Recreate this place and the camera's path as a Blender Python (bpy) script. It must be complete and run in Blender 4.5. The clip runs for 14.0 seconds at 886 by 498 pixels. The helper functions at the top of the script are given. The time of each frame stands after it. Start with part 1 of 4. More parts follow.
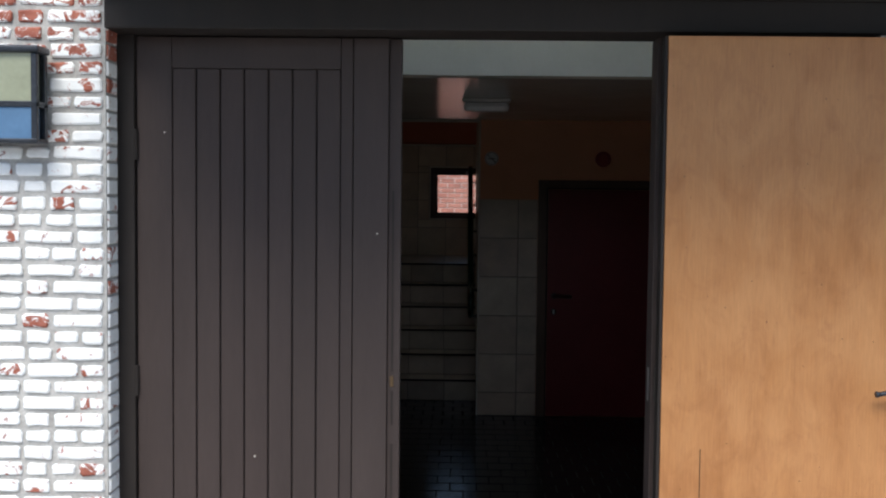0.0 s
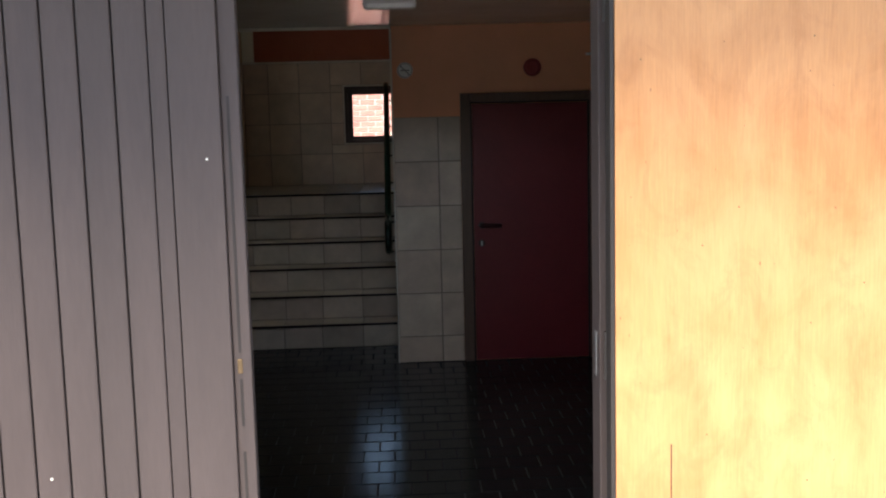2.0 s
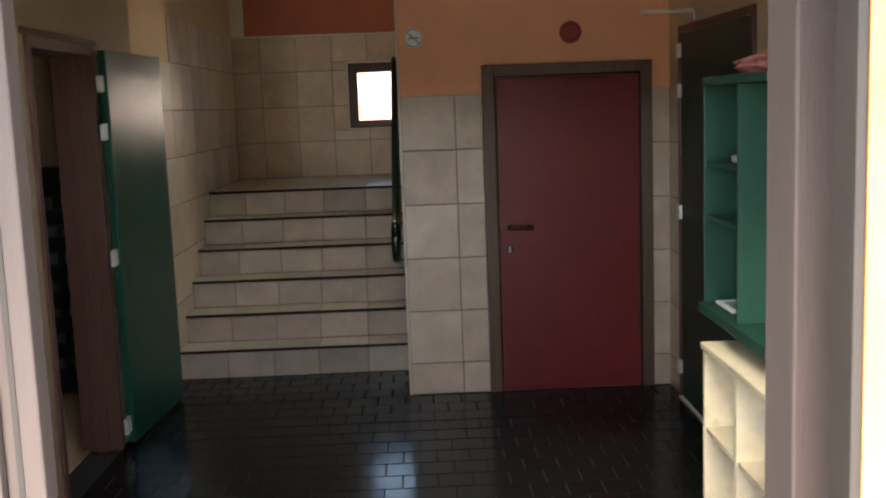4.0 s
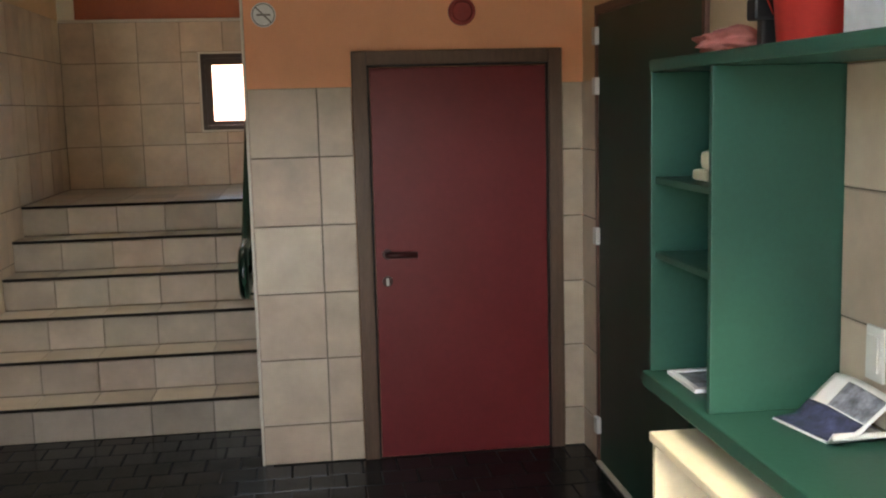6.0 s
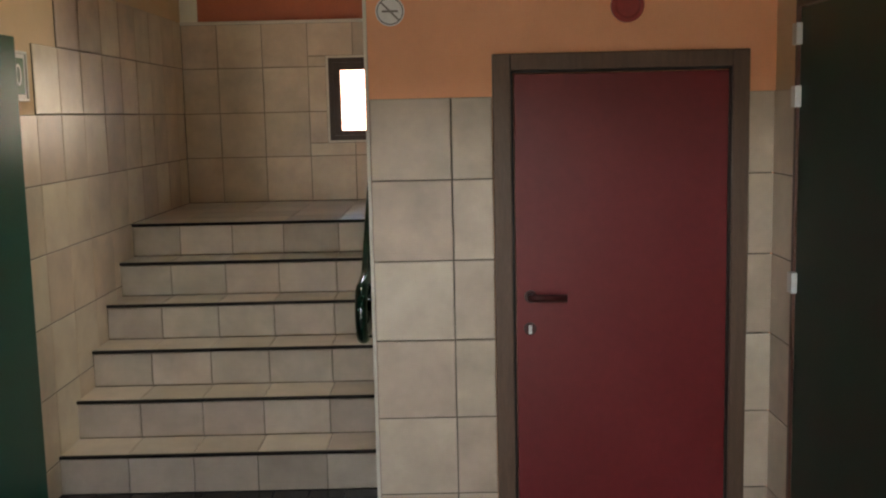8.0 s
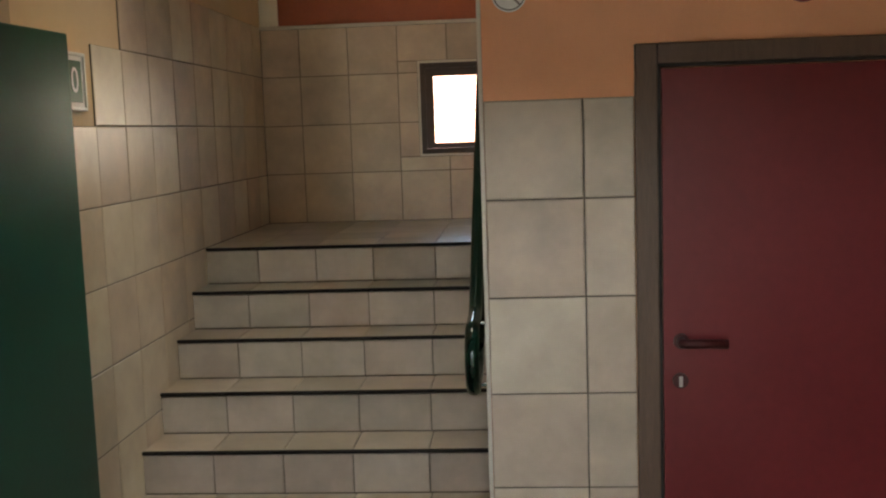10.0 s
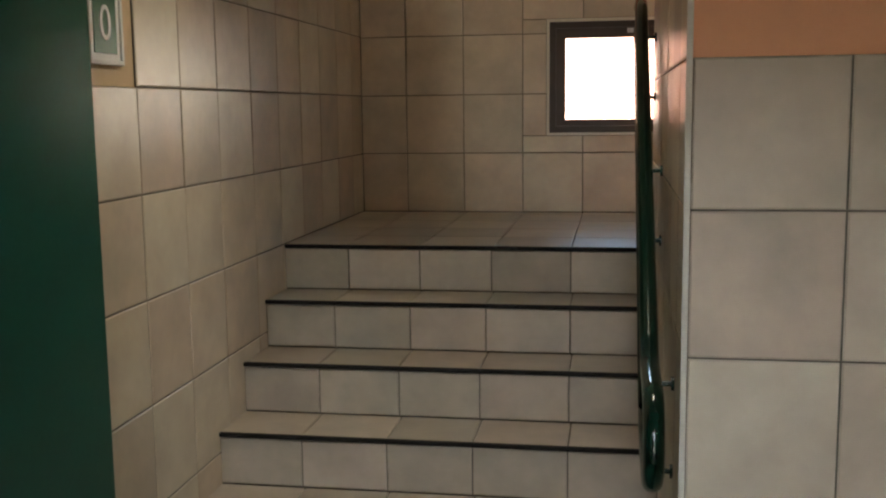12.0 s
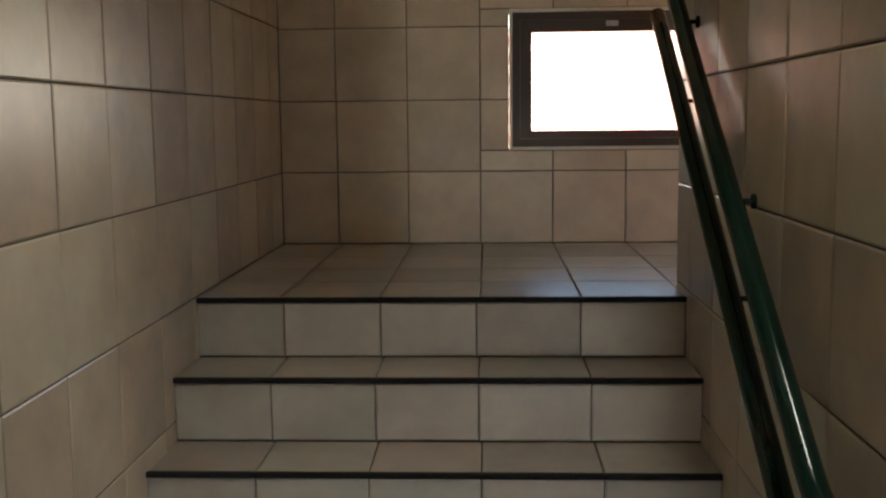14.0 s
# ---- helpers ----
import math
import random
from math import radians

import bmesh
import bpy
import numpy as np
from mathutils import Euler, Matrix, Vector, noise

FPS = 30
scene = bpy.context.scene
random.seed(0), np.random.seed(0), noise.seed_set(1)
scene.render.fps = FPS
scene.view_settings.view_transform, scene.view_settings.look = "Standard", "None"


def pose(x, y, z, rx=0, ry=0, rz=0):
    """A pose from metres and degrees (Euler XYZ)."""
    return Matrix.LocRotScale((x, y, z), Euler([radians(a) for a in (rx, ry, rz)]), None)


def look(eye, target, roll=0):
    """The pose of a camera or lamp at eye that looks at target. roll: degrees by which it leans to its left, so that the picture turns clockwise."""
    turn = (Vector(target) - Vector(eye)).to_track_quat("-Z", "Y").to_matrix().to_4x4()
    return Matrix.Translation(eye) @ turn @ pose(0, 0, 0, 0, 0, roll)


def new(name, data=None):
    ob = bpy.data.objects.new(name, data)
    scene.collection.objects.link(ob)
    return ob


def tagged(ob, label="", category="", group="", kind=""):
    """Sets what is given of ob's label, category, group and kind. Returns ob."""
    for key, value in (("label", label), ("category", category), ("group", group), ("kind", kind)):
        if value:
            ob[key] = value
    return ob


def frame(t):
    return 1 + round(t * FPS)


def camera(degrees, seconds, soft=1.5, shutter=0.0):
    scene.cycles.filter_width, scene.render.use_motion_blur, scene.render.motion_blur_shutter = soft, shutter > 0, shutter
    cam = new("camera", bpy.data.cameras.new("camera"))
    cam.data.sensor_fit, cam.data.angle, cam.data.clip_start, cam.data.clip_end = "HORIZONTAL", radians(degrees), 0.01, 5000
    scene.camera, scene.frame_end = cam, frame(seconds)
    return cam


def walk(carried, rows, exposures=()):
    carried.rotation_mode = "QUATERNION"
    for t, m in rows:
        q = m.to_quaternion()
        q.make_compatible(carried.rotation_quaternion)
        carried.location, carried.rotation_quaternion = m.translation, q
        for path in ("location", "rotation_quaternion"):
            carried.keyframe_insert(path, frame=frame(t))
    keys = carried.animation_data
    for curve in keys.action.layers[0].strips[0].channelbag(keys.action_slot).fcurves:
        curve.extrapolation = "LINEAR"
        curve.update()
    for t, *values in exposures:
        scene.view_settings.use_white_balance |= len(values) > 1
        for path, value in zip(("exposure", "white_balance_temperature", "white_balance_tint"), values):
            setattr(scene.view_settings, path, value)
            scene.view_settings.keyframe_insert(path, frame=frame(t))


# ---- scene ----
cam = camera(46.5, 14.0, soft=2.1)
PATH = [
    (0, (0.002, 0.2, 1.883), (-0.033, 2.197, 1.78), 0.6),
    (0.5, (0.085, 0.353, 1.877), (0.059, 2.348, 1.737), -0.7),
    (1, (0.08, 0.619, 1.845), (0.135, 2.611, 1.682), 0.2),
    (1.5, (0.074, 0.893, 1.85), (0.136, 2.879, 1.621), -0.7),
    (2, (0.176, 1.276, 1.825), (0.26, 3.259, 1.579), -1.4),
    (2.5, (0.228, 1.608, 1.814), (0.283, 3.591, 1.563), -0.9),
    (5, (0.294, 3.398, 1.792), (0.335, 5.378, 1.508), -2.6),
    (5.5, (0.375, 3.692, 1.787), (0.428, 5.677, 1.547), -1.5),
    (6, (0.412, 3.969, 1.755), (0.672, 5.933, 1.481), -1.5),
    (6.5, (0.358, 4.278, 1.797), (0.559, 6.245, 1.499), -1.3),
    (7, (0.393, 4.514, 1.788), (0.575, 6.481, 1.474), -1.7),
    (7.5, (0.465, 4.685, 1.799), (0.538, 6.663, 1.512), -1.5),
    (10, (0.271, 5.546, 1.767), (0.121, 7.527, 1.539), -1.9),
    (10.5, (0.286, 5.934, 1.761), (-0.056, 7.89, 1.523), -1.5),
    (11, (0.228, 6.21, 1.753), (-0.154, 8.155, 1.485), -0.2),
    (11.5, (0.092, 6.469, 1.765), (-0.223, 8.429, 1.522), -0.7),
    (12, (-0.003, 6.69, 1.756), (-0.332, 8.644, 1.486), -0.7),
    (12.5, (-0.078, 6.98, 1.747), (-0.434, 8.933, 1.505), -1.0),
    (13, (-0.18, 7.239, 1.757), (-0.52, 9.188, 1.461), 0.0),
    (13.5, (-0.389, 7.486, 1.739), (-0.566, 9.461, 1.478), -1.5),
    (14, (-0.48, 7.723, 1.742), (-0.568, 9.706, 1.493), -0.6),
]

EXPOSURES = [(0.0, 0.60, 6500, 8), (0.5, 1.42, 6900, 10), (1.0, 2.02, 7000, 10), (1.5, 2.32, 6800, 9), (2.7, 2.58, 6800, 9),
             (4.8, 4.70, 8200, 8), (7.7, 4.72, 8300, 8), (9.8, 4.58, 8300, 6), (12.5, 4.54, 7700, 4), (14.0, 4.38, 7400, 3)]
walk(cam, [(t, look(eye, target, roll)) for t, eye, target, roll in PATH], EXPOSURES)

# ---- world, sun, exposure ----
SKY, SUN = 0.14, 2.3
world = bpy.data.worlds.new("sky")
scene.world = world
world.use_nodes = True
wn = world.node_tree
sky = wn.nodes.new("ShaderNodeTexSky")
sky.sky_type = 'NISHITA'
sky.sun_disc = False
sky.sun_elevation = radians(51)
sky.sun_rotation = radians(190)
wn.links.new(sky.outputs[0], wn.nodes["Background"].inputs[0])
wn.nodes["Background"].inputs[1].default_value = SKY
sun = new("sun", bpy.data.lights.new("sun", 'SUN'))
sun.data.energy, sun.data.angle, sun.data.color = SUN, radians(32), (1, 0.96, 0.9)
sun.matrix_world = look((-1.2, -2.5, 6.9), (0, 3, 0))

# area lamp added for light from above, in an unseen opening over the handrail
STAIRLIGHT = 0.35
lamp = new("stair_fill_lamp", bpy.data.lights.new("stair_fill_lamp", 'AREA'))
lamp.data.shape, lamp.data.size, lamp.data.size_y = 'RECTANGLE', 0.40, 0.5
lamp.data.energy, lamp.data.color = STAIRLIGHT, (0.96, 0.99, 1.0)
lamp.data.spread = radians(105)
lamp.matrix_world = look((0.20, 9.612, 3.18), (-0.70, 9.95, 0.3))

# ---- materials ----
MATS = {}


def ramp(nt, fac, stops):
    n = nt.nodes.new("ShaderNodeValToRGB")
    e = n.color_ramp.elements
    while len(e) < len(stops):
        e.new(0.5)
    for el, (p, c) in zip(e, stops):
        el.position, el.color = p, (*c, 1)
    nt.links.new(fac, n.inputs[0])
    return n.outputs[0]


def mix(nt, fac, a, b, kind='MIX'):
    n = nt.nodes.new("ShaderNodeMix")
    n.data_type, n.blend_type = 'RGBA', kind
    for sock, v in ((n.inputs[0], fac), (n.inputs[6], a), (n.inputs[7], b)):
        if isinstance(v, (int, float)):
            sock.default_value = v
        elif isinstance(v, tuple):
            sock.default_value = (*v, 1)
        else:
            nt.links.new(v, sock)
    return n.outputs[2]


def noise_tex(nt, vec, scale, detail=4, rough=0.55, distort=0.0):
    n = nt.nodes.new("ShaderNodeTexNoise")
    n.inputs["Scale"].default_value, n.inputs["Detail"].default_value = scale, detail
    n.inputs["Roughness"].default_value, n.inputs["Distortion"].default_value = rough, distort
    nt.links.new(vec, n.inputs["Vector"])
    return n.outputs[0]


def coords(nt, stretch=(1, 1, 1), shift=True):
    """Object coordinates, moved by a random step for each object."""
    tc = nt.nodes.new("ShaderNodeTexCoord")
    mp = nt.nodes.new("ShaderNodeMapping")
    mp.inputs["Scale"].default_value = stretch
    nt.links.new(tc.outputs["Object"], mp.inputs["Vector"])
    if not shift:
        return mp.outputs[0], None
    oi = nt.nodes.new("ShaderNodeObjectInfo")
    mul = nt.nodes.new("ShaderNodeMath")
    mul.operation = 'MULTIPLY'
    mul.inputs[1].default_value = 57.0
    nt.links.new(oi.outputs["Random"], mul.inputs[0])
    add = nt.nodes.new("ShaderNodeVectorMath")
    nt.links.new(mp.outputs[0], add.inputs[0])
    nt.links.new(mul.outputs[0], add.inputs[1])
    return add.outputs[0], oi.outputs["Random"]


def material(name, color, rough=0.5, metal=0.0, var=0.12, scale=6.0, grain=60.0, grain_amt=0.06, bump=0.05, bump_scale=120.0,
             stretch=(1, 1, 1), per_object=0.0, dark=None, dark_at=(0.55, 0.75), rough_var=0.1, spec=0.5, coat=0.0, shift=True, clouds=5):
    """A painted, stained or glazed surface: broad clouds, fine grain, a change from piece to piece, stains and fine relief."""
    m = bpy.data.materials.new(name)
    m.use_nodes = True
    nt = m.node_tree
    b = nt.nodes["Principled BSDF"]
    vec, rnd = coords(nt, stretch, shift)
    lo, hi = tuple(c * (1 - var) for c in color), tuple(min(1, c * (1 + var)) for c in color)
    broad = noise_tex(nt, vec, scale, clouds, 0.55, 0.1)
    col = ramp(nt, broad, [(0.3, lo), (0.7, hi)])
    fine = noise_tex(nt, vec, grain, 3)
    col = mix(nt, grain_amt * 2, col, ramp(nt, fine, [(0.1, (0.1, 0.1, 0.1)), (0.9, (0.9, 0.9, 0.9))]), 'OVERLAY')
    if dark:
        stain = noise_tex(nt, vec, scale * 0.7, 3, 0.5, 0.2)
        f = ramp(nt, stain, [(dark_at[0], (0, 0, 0)), (dark_at[1], (1, 1, 1))])
        col = mix(nt, f, col, dark)
    if per_object and rnd:
        col = mix(nt, per_object, col, ramp(nt, rnd, [(0, (0.26, 0.21, 0.18)), (0.3, (0.44, 0.47, 0.42)), (0.6, (0.56, 0.47, 0.43)), (1, (0.74, 0.75, 0.71))]), 'OVERLAY')
    nt.links.new(col, b.inputs["Base Color"])
    b.inputs["Metallic"].default_value = metal
    b.inputs["Specular IOR Level"].default_value = spec
    b.inputs["Coat Weight"].default_value = coat
    b.inputs["Coat Roughness"].default_value = 0.1
    r = nt.nodes.new("ShaderNodeMapRange")
    r.inputs["To Min"].default_value, r.inputs["To Max"].default_value = max(0.02, rough - rough_var), min(1, rough + rough_var)
    nt.links.new(broad, r.inputs["Value"])
    nt.links.new(r.outputs[0], b.inputs["Roughness"])
    if bump:
        bp = nt.nodes.new("ShaderNodeBump")
        bp.inputs["Strength"].default_value, bp.inputs["Distance"].default_value = bump, 0.01
        nt.links.new(noise_tex(nt, vec, bump_scale, 4), bp.inputs["Height"])
        nt.links.new(bp.outputs[0], b.inputs["Normal"])
    MATS[name] = m
    return m


WALL_TILE = material("wall_tile", (0.57, 0.475, 0.375), 0.34, var=0.15, scale=4.5, clouds=3, grain=30, grain_amt=0.03, per_object=0.34, bump=0.10, bump_scale=11, rough_var=0.04, spec=0.45)
STAIR_TILE = material("stair_tile", (0.47, 0.40, 0.325), 0.32, var=0.13, scale=5, clouds=3, grain=30, grain_amt=0.03, per_object=0.34, bump=0.02, bump_scale=14, rough_var=0.025)
GROUT = material("grout", (0.14, 0.118, 0.096), 0.9, var=0.25, scale=14, bump=0.2, bump_scale=200)
NOSING = material("nosing", (0.012, 0.010, 0.009), 0.65, spec=0.2, var=0.3, scale=20, bump=0.1)
SLATE = material("slate", (0.008, 0.009, 0.010), 0.17, spec=0.11, var=0.3, scale=6, grain=50, per_object=0.2, bump=0, rough_var=0.04)
SLATE_JOINT = material("slate_joint", (0.014, 0.014, 0.014), 0.85, var=0.3, scale=15, bump=0.2)
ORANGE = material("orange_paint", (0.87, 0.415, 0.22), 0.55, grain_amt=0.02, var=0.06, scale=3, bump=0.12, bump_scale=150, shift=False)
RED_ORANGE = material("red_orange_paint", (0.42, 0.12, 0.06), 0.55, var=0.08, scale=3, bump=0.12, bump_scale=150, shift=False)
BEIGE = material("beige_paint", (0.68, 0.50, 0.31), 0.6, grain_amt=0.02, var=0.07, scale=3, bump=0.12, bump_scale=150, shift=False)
# beige_paint darkened by a third, with the west wall's shade in the colour
SHADED_BEIGE = material("shaded_beige_paint", (0.44, 0.33, 0.21), 0.6, grain_amt=0.02, var=0.08, scale=3, bump=0.12, bump_scale=150, shift=False)
CEIL = material("ceiling_paint", (0.62, 0.60, 0.56), 0.16, var=0.05, scale=2, bump=0.02, bump_scale=60, rough_var=0.05, shift=False)
CREAM = material("cream_paint", (0.80, 0.77, 0.64), 0.6, var=0.06, scale=3, bump=0.08, shift=False)
RED_DOOR = material("red_door_paint", (0.178, 0.019, 0.022), 0.40, spec=0.4, var=0.1, scale=2.5, grain=30, bump=0.05, bump_scale=40, rough_var=0.06, shift=False)
DARK_RED = material("dark_red_metal", (0.06, 0.012, 0.012), 0.4, var=0.2, metal=0.2)
BROWN_FRAME = material("brown_frame", (0.125, 0.075, 0.049), 0.5, var=0.15, scale=5, stretch=(8, 8, 0.7), grain=40, grain_amt=0.12, bump=0.1, shift=True)
WINDOW_BROWN = material("window_brown", (0.040, 0.025, 0.019), 0.35, var=0.15, scale=5, stretch=(1, 8, 8), grain=40, grain_amt=0.1, bump=0.06)
RED_WOOD = material("red_brown_wood", (0.12, 0.052, 0.036), 0.45, var=0.18, scale=5, stretch=(8, 8, 0.6), grain=40, grain_amt=0.12, bump=0.08)
GREEN = material("green_lacquer", (0.007, 0.070, 0.046), 0.30, spec=0.35, var=0.1, scale=3, bump=0.03, bump_scale=50, rough_var=0.04)
DARK_GREEN = material("dark_green_lacquer", (0.007, 0.042, 0.027), 0.45, var=0.12, scale=3, bump=0.04, bump_scale=50, rough_var=0.06)
SHELF_GREEN = material("shelf_green", (0.015, 0.076, 0.054), 0.45, var=0.12, scale=4, bump=0.05, bump_scale=50)
RAIL_GREEN = material("rail_green", (0.004, 0.024, 0.016), 0.13, var=0.1, scale=8, bump=0.02, rough_var=0.05)
WHITE_METAL = material("white_metal", (0.75, 0.75, 0.72), 0.37, var=0.06, scale=10, bump=0.02, rough_var=0.05)
WHITE_PLASTIC = material("white_plastic", (0.78, 0.78, 0.74), 0.4, var=0.04, scale=8, bump=0.02)
TRIM = material("corner_trim", (0.66, 0.62, 0.53), 0.4, var=0.06, scale=8, bump=0.02)
DOOR_BROWN = material("brown_door_paint", (0.055, 0.0405, 0.0370), 0.6, spec=0.3, var=0.1, scale=3, stretch=(3, 3, 0.5), grain=30, bump=0.08, bump_scale=60, per_object=0.12)
FRAME_DARK = material("dark_frame_paint", (0.025, 0.020, 0.0175), 0.6, spec=0.3, var=0.15, scale=4, stretch=(4, 4, 0.6), bump=0.1)
IRON = material("wrought_iron", (0.045, 0.05, 0.06), 0.42, metal=0.7, var=0.2, scale=30, bump=0.2, bump_scale=90)
BRASS = material("brass", (0.20, 0.135, 0.075), 0.5, metal=1.0, var=0.1, scale=30, bump=0.02)
STEEL = material("steel", (0.5, 0.5, 0.5), 0.34, metal=1.0, var=0.1, scale=30, bump=0.02, rough_var=0.04)
MORTAR = material("mortar", (0.45, 0.44, 0.42), 0.95, var=0.25, scale=10, grain=80, grain_amt=0.15, bump=0.4, bump_scale=160)
CONCRETE = material("concrete", (0.47, 0.455, 0.43), 0.9, var=0.18, scale=2, grain=60, grain_amt=0.12, bump=0.3, bump_scale=100, shift=False)
CRATE_WOOD = material("cream_board", (0.87, 0.77, 0.56), 0.6, var=0.1, scale=4, stretch=(3, 1, 3), grain=40, bump=0.06,
                      dark=(0.50, 0.42, 0.30), dark_at=(0.62, 0.85))
BLACK = material("black_paint", (0.012, 0.012, 0.013), 0.5, var=0.2, scale=10, bump=0.05)
GREY_PAPER = material("grey_paper", (0.10, 0.105, 0.105), 0.7, var=0.2, scale=20, bump=0.05, per_object=0.3)
PAPER = material("white_paper", (0.75, 0.76, 0.78), 0.6, var=0.06, scale=15, bump=0.03)
PRINT_BLUE = material("blue_print", (0.05, 0.06, 0.13), 0.4, var=0.6, scale=22, grain=60, grain_amt=0.3, bump=0.02)
PRINT_GREY = material("grey_print", (0.20, 0.22, 0.27), 0.4, var=0.7, scale=26, grain=60, grain_amt=0.3, bump=0.02)
RED_PLASTIC = material("red_plastic", (0.62, 0.055, 0.045), 0.2, var=0.06, scale=6, bump=0.02, rough_var=0.04)
PINK_CLOTH = material("pink_cloth", (0.48, 0.16, 0.13), 0.8, var=0.2, scale=14, bump=0.3, bump_scale=60)
CREAM_CERAMIC = material("cream_ceramic", (0.70, 0.66, 0.48), 0.35, var=0.05, scale=10, bump=0.02, rough_var=0.04)
SIGN_GREEN = material("sign_green", (0.014, 0.085, 0.035), 0.4, var=0.06, scale=8, bump=0.02)
SIGN_RED = material("sign_red", (0.30, 0.035, 0.03), 0.45, var=0.08, scale=20, bump=0.02)
SIGN_WHITE = material("sign_white", (0.83, 0.83, 0.80), 0.45, var=0.06, scale=20, bump=0.02)
SIGN_GREY = material("sign_grey", (0.22, 0.20, 0.18), 0.5, var=0.06, scale=20, bump=0.02)
LAMP_GLASS = material("opal_glass", (0.72, 0.73, 0.72), 0.22, var=0.03, scale=6, bump=0.0, rough_var=0.02)
BLUE_GREY = material("blue_grey_glass", (0.10, 0.19, 0.32), 0.18, var=0.08, scale=8, bump=0.02, rough_var=0.04)
PALE_GLASS = material("pale_glass", (0.30, 0.32, 0.23), 0.20, var=0.1, scale=8, bump=0.03, rough_var=0.03)
RED_BRICK = material("red_brick", (0.55, 0.25, 0.20), 0.85, var=0.2, scale=10, per_object=0.3, bump=0.3, bump_scale=80)
BLOCKER_BROWN = material("blocker_brown", (0.26, 0.17, 0.13), 0.9, var=0.25, scale=2, grain=40, grain_amt=0.15, bump=0.3, bump_scale=60, shift=False)
PALE_MORTAR = material("pale_mortar", (0.78, 0.74, 0.70), 0.95, var=0.12, scale=10, bump=0.3, bump_scale=120)


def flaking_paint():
    """White limewash over red brick, flaked off in patches, more on some bricks and towards the top."""
    m = bpy.data.materials.new("whitewashed_brick")
    m.use_nodes = True
    nt = m.node_tree
    b = nt.nodes["Principled BSDF"]
    vec, rnd = coords(nt)
    brick = ramp(nt, noise_tex(nt, vec, 18, 5), [(0.3, (0.26, 0.075, 0.05)), (0.7, (0.44, 0.15, 0.10))])
    white = ramp(nt, noise_tex(nt, vec, 25, 4), [(0.3, (0.84, 0.86, 0.86)), (0.7, (0.92, 0.93, 0.93))])
    flakes = noise_tex(nt, vec, 16, 6, 0.7, 1.2)
    gone = nt.nodes.new("ShaderNodeMath")
    gone.operation = 'POWER'
    gone.inputs[1].default_value = 3.0
    nt.links.new(rnd, gone.inputs[0])
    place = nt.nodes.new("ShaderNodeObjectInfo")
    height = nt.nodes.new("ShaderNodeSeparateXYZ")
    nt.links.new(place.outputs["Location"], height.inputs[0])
    # patches of bare brick grow from z 2.05 up to 2.5
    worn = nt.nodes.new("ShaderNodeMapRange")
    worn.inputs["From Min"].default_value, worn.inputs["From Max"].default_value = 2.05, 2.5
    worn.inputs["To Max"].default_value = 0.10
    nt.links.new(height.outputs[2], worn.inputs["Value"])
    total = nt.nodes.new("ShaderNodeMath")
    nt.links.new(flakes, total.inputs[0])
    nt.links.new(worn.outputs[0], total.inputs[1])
    add = nt.nodes.new("ShaderNodeMath")
    add.operation = 'MULTIPLY_ADD'
    add.inputs[1].default_value = 0.15
    nt.links.new(gone.outputs[0], add.inputs[0])
    nt.links.new(total.outputs[0], add.inputs[2])
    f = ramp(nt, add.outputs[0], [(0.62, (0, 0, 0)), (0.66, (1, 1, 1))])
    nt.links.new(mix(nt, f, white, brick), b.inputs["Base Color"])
    b.inputs["Roughness"].default_value = 0.8
    bp = nt.nodes.new("ShaderNodeBump")
    bp.inputs["Strength"].default_value, bp.inputs["Distance"].default_value = 0.35, 0.01
    nt.links.new(flakes, bp.inputs["Height"])
    nt.links.new(bp.outputs[0], b.inputs["Normal"])
    return m


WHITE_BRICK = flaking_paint()


